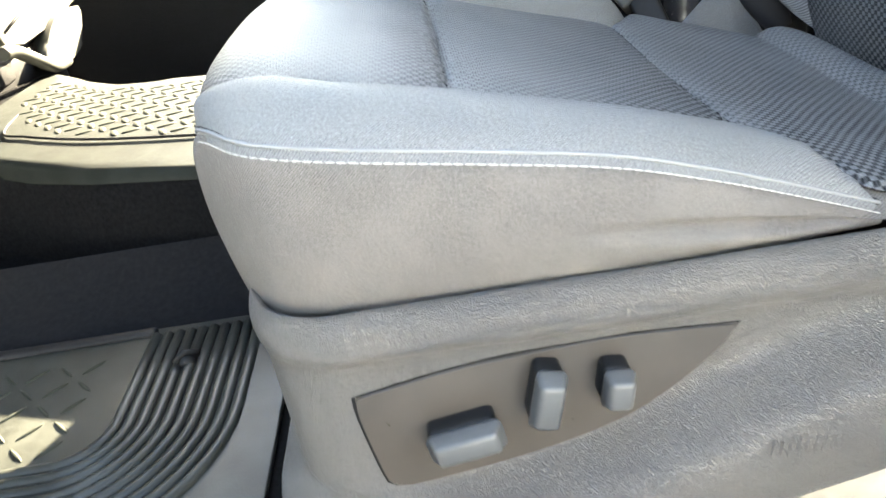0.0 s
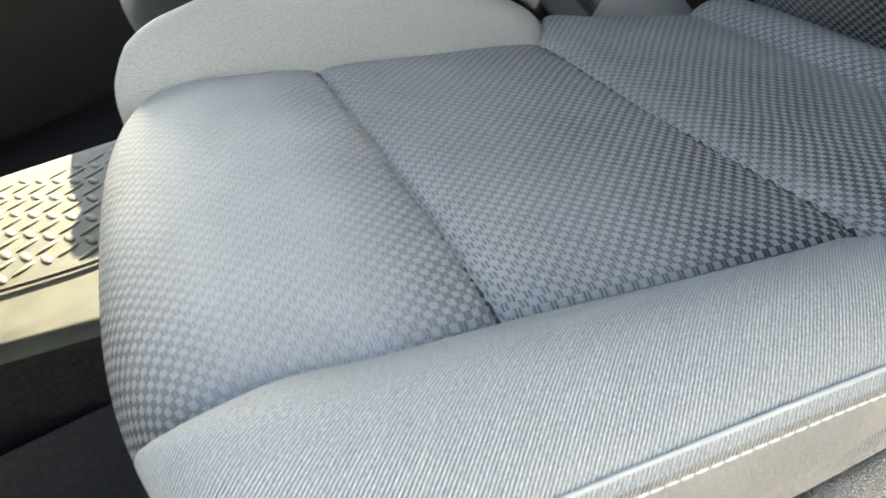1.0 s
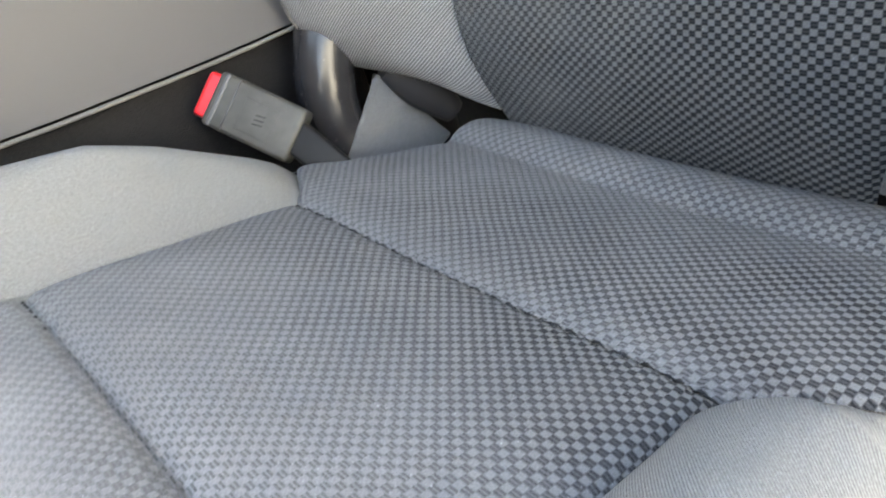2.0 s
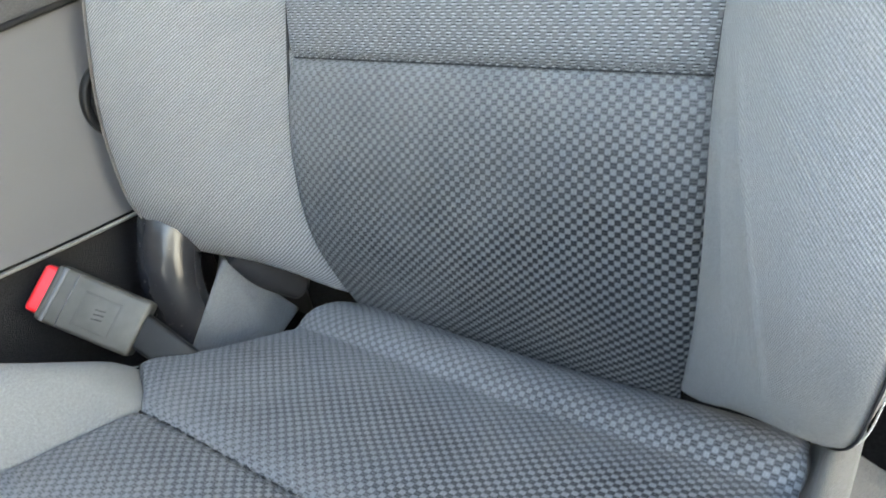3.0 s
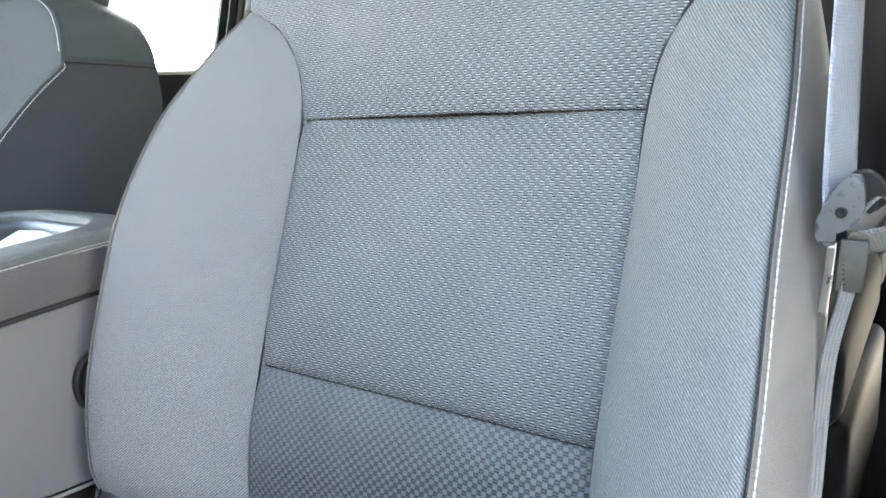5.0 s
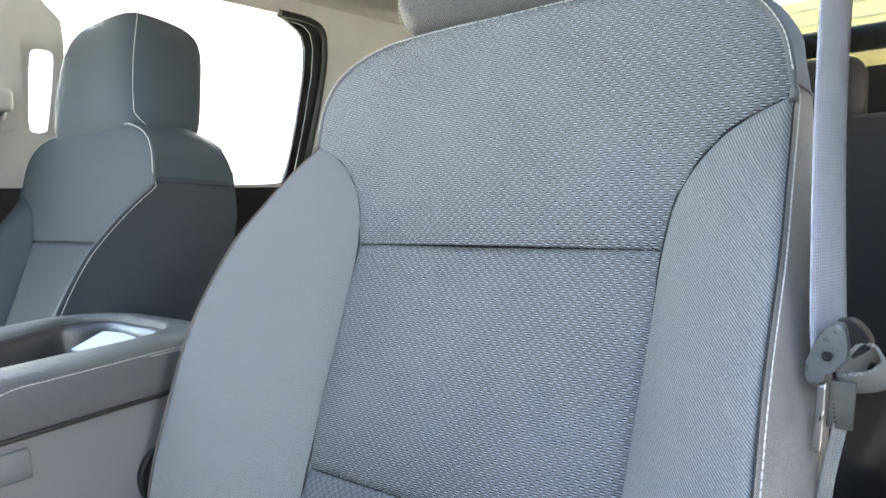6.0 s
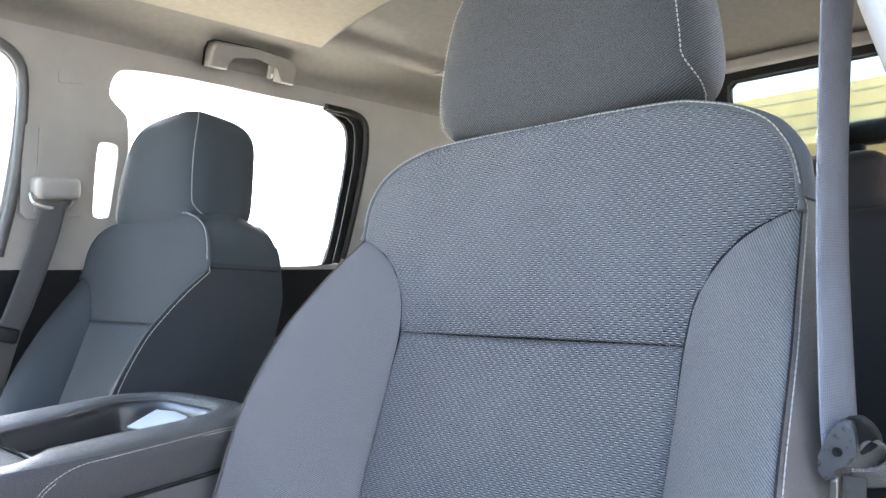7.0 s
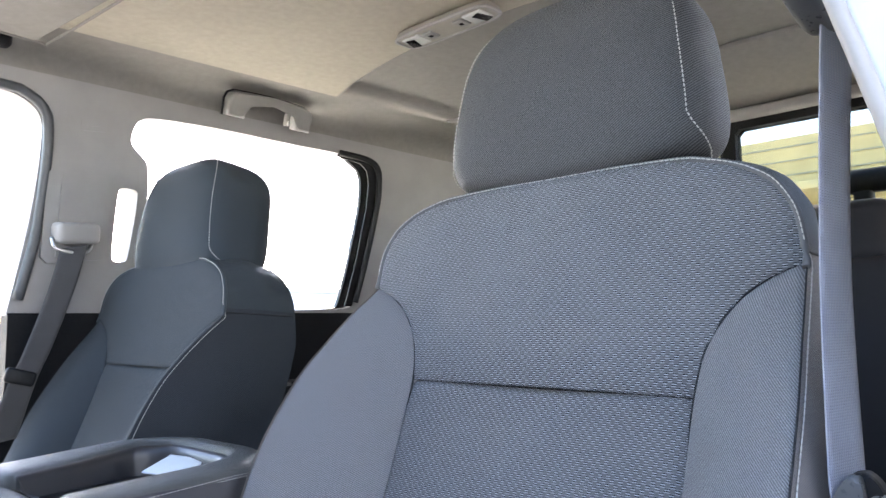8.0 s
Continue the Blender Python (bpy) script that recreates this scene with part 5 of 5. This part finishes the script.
part("keeper_patch", rbox((0.003, 0.0145, 0.030), at(0.6925, -0.312, 0.566, 4, 0, 12), 0.0012), M_BUCKLE, belt)
for k in range(9):
    part("keeper_stitch", rbox((0.0008, 0.0022, 0.0009), at(0.6905, -0.3065 - 0.0003 * k, 0.578 - 0.0028 * k), 0.0003), M_BLACK, belt)
ring_bm = tube(spline([(0.704, -0.314, 0.952), (0.714, -0.306, 0.962), (0.739, -0.306, 0.962), (0.756, -0.316, 0.952), (0.749, -0.320, 0.940), (0.714, -0.320, 0.940), (0.704, -0.314, 0.952)], 30)[:-1], 0.0045, 8, True)
part("guide_loop", ring_bm, M_BLACK, belt)
part("guide_cover", rbox((0.080, 0.034, 0.046), at(0.698, -0.303, 0.960, 0, 12, 0), 0.014, 4), M_LATCH, belt, "dark guide cover on pillar")


# ---- passenger pillar: raised cover, belt guide, belt ----
guide = thing("pillar_cover_panel", "raised pale grey cover panel on the pillar", "trim panel")
part("panel", plate([(0.650, 0.868), (0.662, 0.856), (0.770, 0.868), (0.782, 0.880), (0.778, 1.040), (0.770, 1.050), (0.660, 1.053), (0.648, 1.042)], [], 0.012, yp, 1, 0.012), M_GREYTRIM, guide, smooth=False)
part("slide_rib", plate([(0.676, 0.87), (0.690, 0.872), (0.690, 1.042), (0.676, 1.042)], [], 0.006, yp, 1, 0.017), M_GREYTRIM, guide, smooth=False)
tag = thing("pillar_badge", "small embossed plate on the pillar trim", "badge")
part("plate", plate([(0.712, 1.146), (0.716, 1.143), (0.760, 1.147), (0.764, 1.151), (0.762, 1.168), (0.758, 1.171), (0.715, 1.166), (0.711, 1.162)], [], 0.002, yp, 1, 0.0022), M_GREYTRIM, tag, smooth=False)
part("bar", plate([(0.722, 1.154), (0.752, 1.157), (0.752, 1.161), (0.722, 1.158)], [], 0.001, yp, 1, 0.0032), M_GREYTRIM, tag, smooth=False)
pbelt = thing("passenger_seat_belt", "dark grey webbing belt on the pillar guide", "seat belt")
part("guide_cover", rbox((0.088, 0.050, 0.046), at(0.709, yp(0.92) - 0.028, 0.920, 6, -3, 4), 0.012, 4), M_GREYTRIM, pbelt, "pale grey guide cover")
part("guide_loop", tube(spline([(0.662, yp(0.9) - 0.03, 0.908), (0.668, yp(0.9) - 0.038, 0.886), (0.700, yp(0.9) - 0.042, 0.877), (0.732, yp(0.9) - 0.038, 0.884), (0.742, yp(0.9) - 0.03, 0.902)], 24), 0.0045, 8), M_METAL, pbelt, "steel loop")
path = spline([(0.702, 1.145, 0.890), (0.680, 1.142, 0.80), (0.640, 1.142, 0.68), (0.615, 1.150, 0.61), (0.59, 1.17, 0.50)], 40)
part("webbing", ribbon(path, [(0.93, -0.28, 0.2)] * 41, 0.052), M_PBELT, pbelt)
part("guide_sleeve", rbox((0.055, 0.018, 0.030), at(0.612, 1.150, 0.625, 0, 15, -10), 0.006), M_BLACK, pbelt)


# ---- roof fittings ----
grab = thing("grab_handle", "grey plastic grab handle on the roof rail", "grab handle")
HM = Matrix(((1, 0, 0, 1.131), (0, -0.34, -0.94, 1.092), (0, 0.94, -0.34, 1.262), (0, 0, 0, 1)))
outer = [(-0.118, -0.034), (-0.120, 0.004), (-0.114, 0.020), (-0.098, 0.028), (0.0, 0.032), (0.098, 0.026), (0.114, 0.018), (0.120, 0.002), (0.118, -0.036)]
notch = [(0.074, -0.036), (0.070, -0.004), (0.062, 0.004), (0.0, 0.010), (-0.062, 0.006), (-0.070, -0.002), (-0.072, -0.034)]
part("grip", prism((outer + notch)[::-1], 0.030, HM, 0.007, 3), M_HANDLE, grab)
part("mount_shadow_gap", prism([(x * 1.035, z * 1.06 + 0.001) for x, z in (outer + notch)[::-1]], 0.004, HM @ at(0, 0, -0.002)), M_BLACK, grab, "dark gap round the handle")
part("coat_hook", rbox((0.013, 0.034, 0.014), HM @ at(0.052, -0.014, 0.016), 0.004, 3), M_HANDLE, grab)
part("hook_tip", rbox((0.006, 0.012, 0.008), HM @ at(0.052, -0.022, 0.026), 0.002, 2), M_CLEAR, grab)
dome = thing("dome_lamp", "pale grey twin reading lamp on the headliner", "ceiling lamp")
DM = at(1.118, CY, 1.292, 0, 0, 0)
part("housing", prism([(0.032 * math.copysign(abs(math.cos(a)) ** 0.4, math.cos(a)), 0.118 * math.copysign(abs(math.sin(a)) ** 0.4, math.sin(a))) for a in np.linspace(0, 2 * math.pi, 33)[:-1]], -0.012, DM, 0.004), M_LAMPSHELL, dome)
for s in (-1, 1):
    part("lens", rbox((0.040, 0.044, 0.006), DM @ at(0.0, s * 0.080, -0.013), 0.002), M_CLEAR, dome, "clear lens")
    part("reflector", rbox((0.034, 0.020, 0.002), DM @ at(0.002, s * 0.090, -0.0165, 0, 0, 18 * s), 0.0008), M_GLOSS, dome, "dark reflector")
    part("switch_button", rbox((0.030, 0.024, 0.005), DM @ at(0.0, s * 0.040, -0.013), 0.002), M_HANDLE, dome)
    part("button_mark", rbox((0.008, 0.008, 0.001), DM @ at(0.0, s * 0.040, -0.0158), 0.0004), M_GLOSS, dome)
rim_pts = [(0.033 * math.copysign(abs(math.cos(a)) ** 0.4, math.cos(a)), 0.119 * math.copysign(abs(math.sin(a)) ** 0.4, math.sin(a)), -0.011) for a in np.linspace(0, 2 * math.pi, 65)[:-1]]
bm = tube(rim_pts, 0.0035, 8, True)
bm.transform(DM)
part("rim", bm, M_GREYTRIM, dome, "pale raised rim")
visor = thing("visor_clip", "small dark grey clip on the headliner edge", "clip")
part("clip", rbox((0.045, 0.03, 0.035), at(0.530, 1.085, 1.278), 0.012, 4), M_DARK, visor)
pocket = thing("visor", "grey cloth sun visor folded against the headliner", "sun visor")
part("pad", rbox((0.22, 0.42, 0.020), at(0.500, 0.835, 1.286, 0, 0, 6), 0.009, 4), M_RAIL, pocket)
part("edge_piping", tube(spline([(0.395, 1.030, 1.276), (0.590, 1.050, 1.276), (0.607, 1.03, 1.276), (0.635, 0.64, 1.276)], 40), 0.003, 6), M_RAIL, pocket)


# ---- rear bench ----
bench = thing("rear_bench", "dark cloth rear bench seat with low headrests", "car seat")
part("base", rbox((0.50, 1.44, 0.22), at(1.52, CY, 0.10), 0.02), M_BLACK, bench)
for y, w in ((CY - 0.45, 0.52), (CY, 0.37), (CY + 0.45, 0.52)):
    part("cushion", rbox((0.52, w, 0.15), at(1.50, y, 0.28, 0, -4), 0.045, 5), M_REAR, bench)
    part("backrest", rbox((0.17, w, 0.60), at(1.83, y, 0.545, 0, 12), 0.05, 5), M_REAR, bench)
    part("headrest", rbox((0.10, 0.24, 0.15), at(1.885, y, 0.895, 0, 10), 0.04, 5), M_REAR, bench)
rest = thing("door_armrest", "dark rear door armrest with grab pocket", "armrest")
part("pad", rbox((0.52, 0.08, 0.06), at(1.28, 1.17, 0.545, 0, -3, 0), 0.02, 4), M_DARK, rest)
part("pull_trim", rbox((0.16, 0.010, 0.008), at(1.15, 1.125, 0.565, 0, -3, 0), 0.003), M_SWITCH, rest)
part("pocket_shell", rbox((0.30, 0.06, 0.10), at(1.12, 1.175, 0.44), 0.025, 4), M_DARK, rest)


# ---- outside ----
wall("ground", rbox((700, 700, 0.2), at(0, 0, -0.75), 0), M_ASPHALT, "pale worn concrete car park")
bed = thing("truck_bed", "pickup bed rails behind the cab", "truck bed")
part("guard_bar", rbox((0.07, 0.80, 0.07), at(2.45, -0.22, 1.105), 0.03, 5), M_BLACK, bed, "black rounded guard bar")
for y in (-0.50, 0.08):
    part("guard_post", rbox((0.05, 0.05, 0.80), at(2.45, y, 0.68), 0.012), M_BLACK, bed)
part("tailgate", rbox((0.08, 1.6, 0.55), at(3.9, CY, 0.60), 0.02), M_PAINT, bed)
for s in (-1, 1):
    part("bed_side", rbox((1.80, 0.08, 1.0), at(3.0, CY + s * 0.82, 0.45), 0.03), M_PAINT, bed)
part("bed_floor", rbox((1.86, 1.6, 0.05), at(3.0, CY, 0.30), 0.01), M_BLACK, bed)
shop = thing("building", "cream sided building across the car park", "building")
part("wall", rbox((0.4, 26, 7.0), at(24, 3.0, 2.85), 0), M_WALLPAINT, shop, smooth=False)
for k in range(14):
    part("siding_board", rbox((0.06, 26, 0.05), at(23.78, 3.0, 0.2 + 0.45 * k), 0), M_WALLSHADE, shop, smooth=False)
for y in (-4.5, 0.2, 4.9, 9.6):
    win = part("window", rbox((0.10, 1.9, 1.7), at(23.77, y, 2.6), 0), M_BLACK, shop, smooth=False)
    part("frame", rbox((0.12, 2.1, 0.12), at(23.75, y, 1.7), 0), M_PAINT, win, smooth=False)
part("awning", rbox((1.6, 26, 0.25), at(23.0, 3.0, 4.4, 0, 8), 0.04), M_WALLPAINT, shop)
lamp = thing("street_lamp", "tall grey street lamp with a single arm", "street lamp", "street lamps")
part("pole", tube([(0, 0, -0.65), (0, 0, 4.5)], [0.09, 0.05], 10), M_POLE, lamp)
part("arm", tube([(0, 0, 4.45), (0.5, -0.2, 4.62), (1.2, -0.5, 4.66)], 0.04, 8), M_POLE, lamp)
part("lamp_head", rbox((0.55, 0.22, 0.10), at(1.4, -0.58, 4.64, 0, 0, -22), 0.03), M_POLE, lamp)
lamp.location = (14.9, 22.4, 0.0)
copy_thing(lamp, at(18.6, 22.4, -0.2, 0, 0, 10))
copy_thing(lamp, at(8.4, 17.6, 0.0, 0, 0, 35))
hall = thing("far_building", "low white building beyond the car park", "building")
part("wall", rbox((30, 0.4, 3.2), at(26, 34, 0.95), 0), M_PAINT, hall, smooth=False)
part("roof_edge", rbox((30.4, 0.8, 0.3), at(26, 33.9, 2.6), 0.05), M_POLE, hall)
# Unseen wall, added only to throw sunlight back through the driver doorway.
bounce = thing("bounce_building", "unseen grey wall added to bounce sunlight onto the driver side", "building")
part("wall", rbox((44, 0.4, 6.0), at(2.0, -10.5, 2.35), 0), M_RENDER, bounce, smooth=False)
part("roof_edge", rbox((44.4, 0.7, 0.25), at(2.0, -10.5, 5.45), 0.05), M_POLE, bounce)
part("plinth", rbox((44, 0.1, 0.5), at(2.0, -10.26, -0.42), 0), M_POLE, bounce, smooth=False)
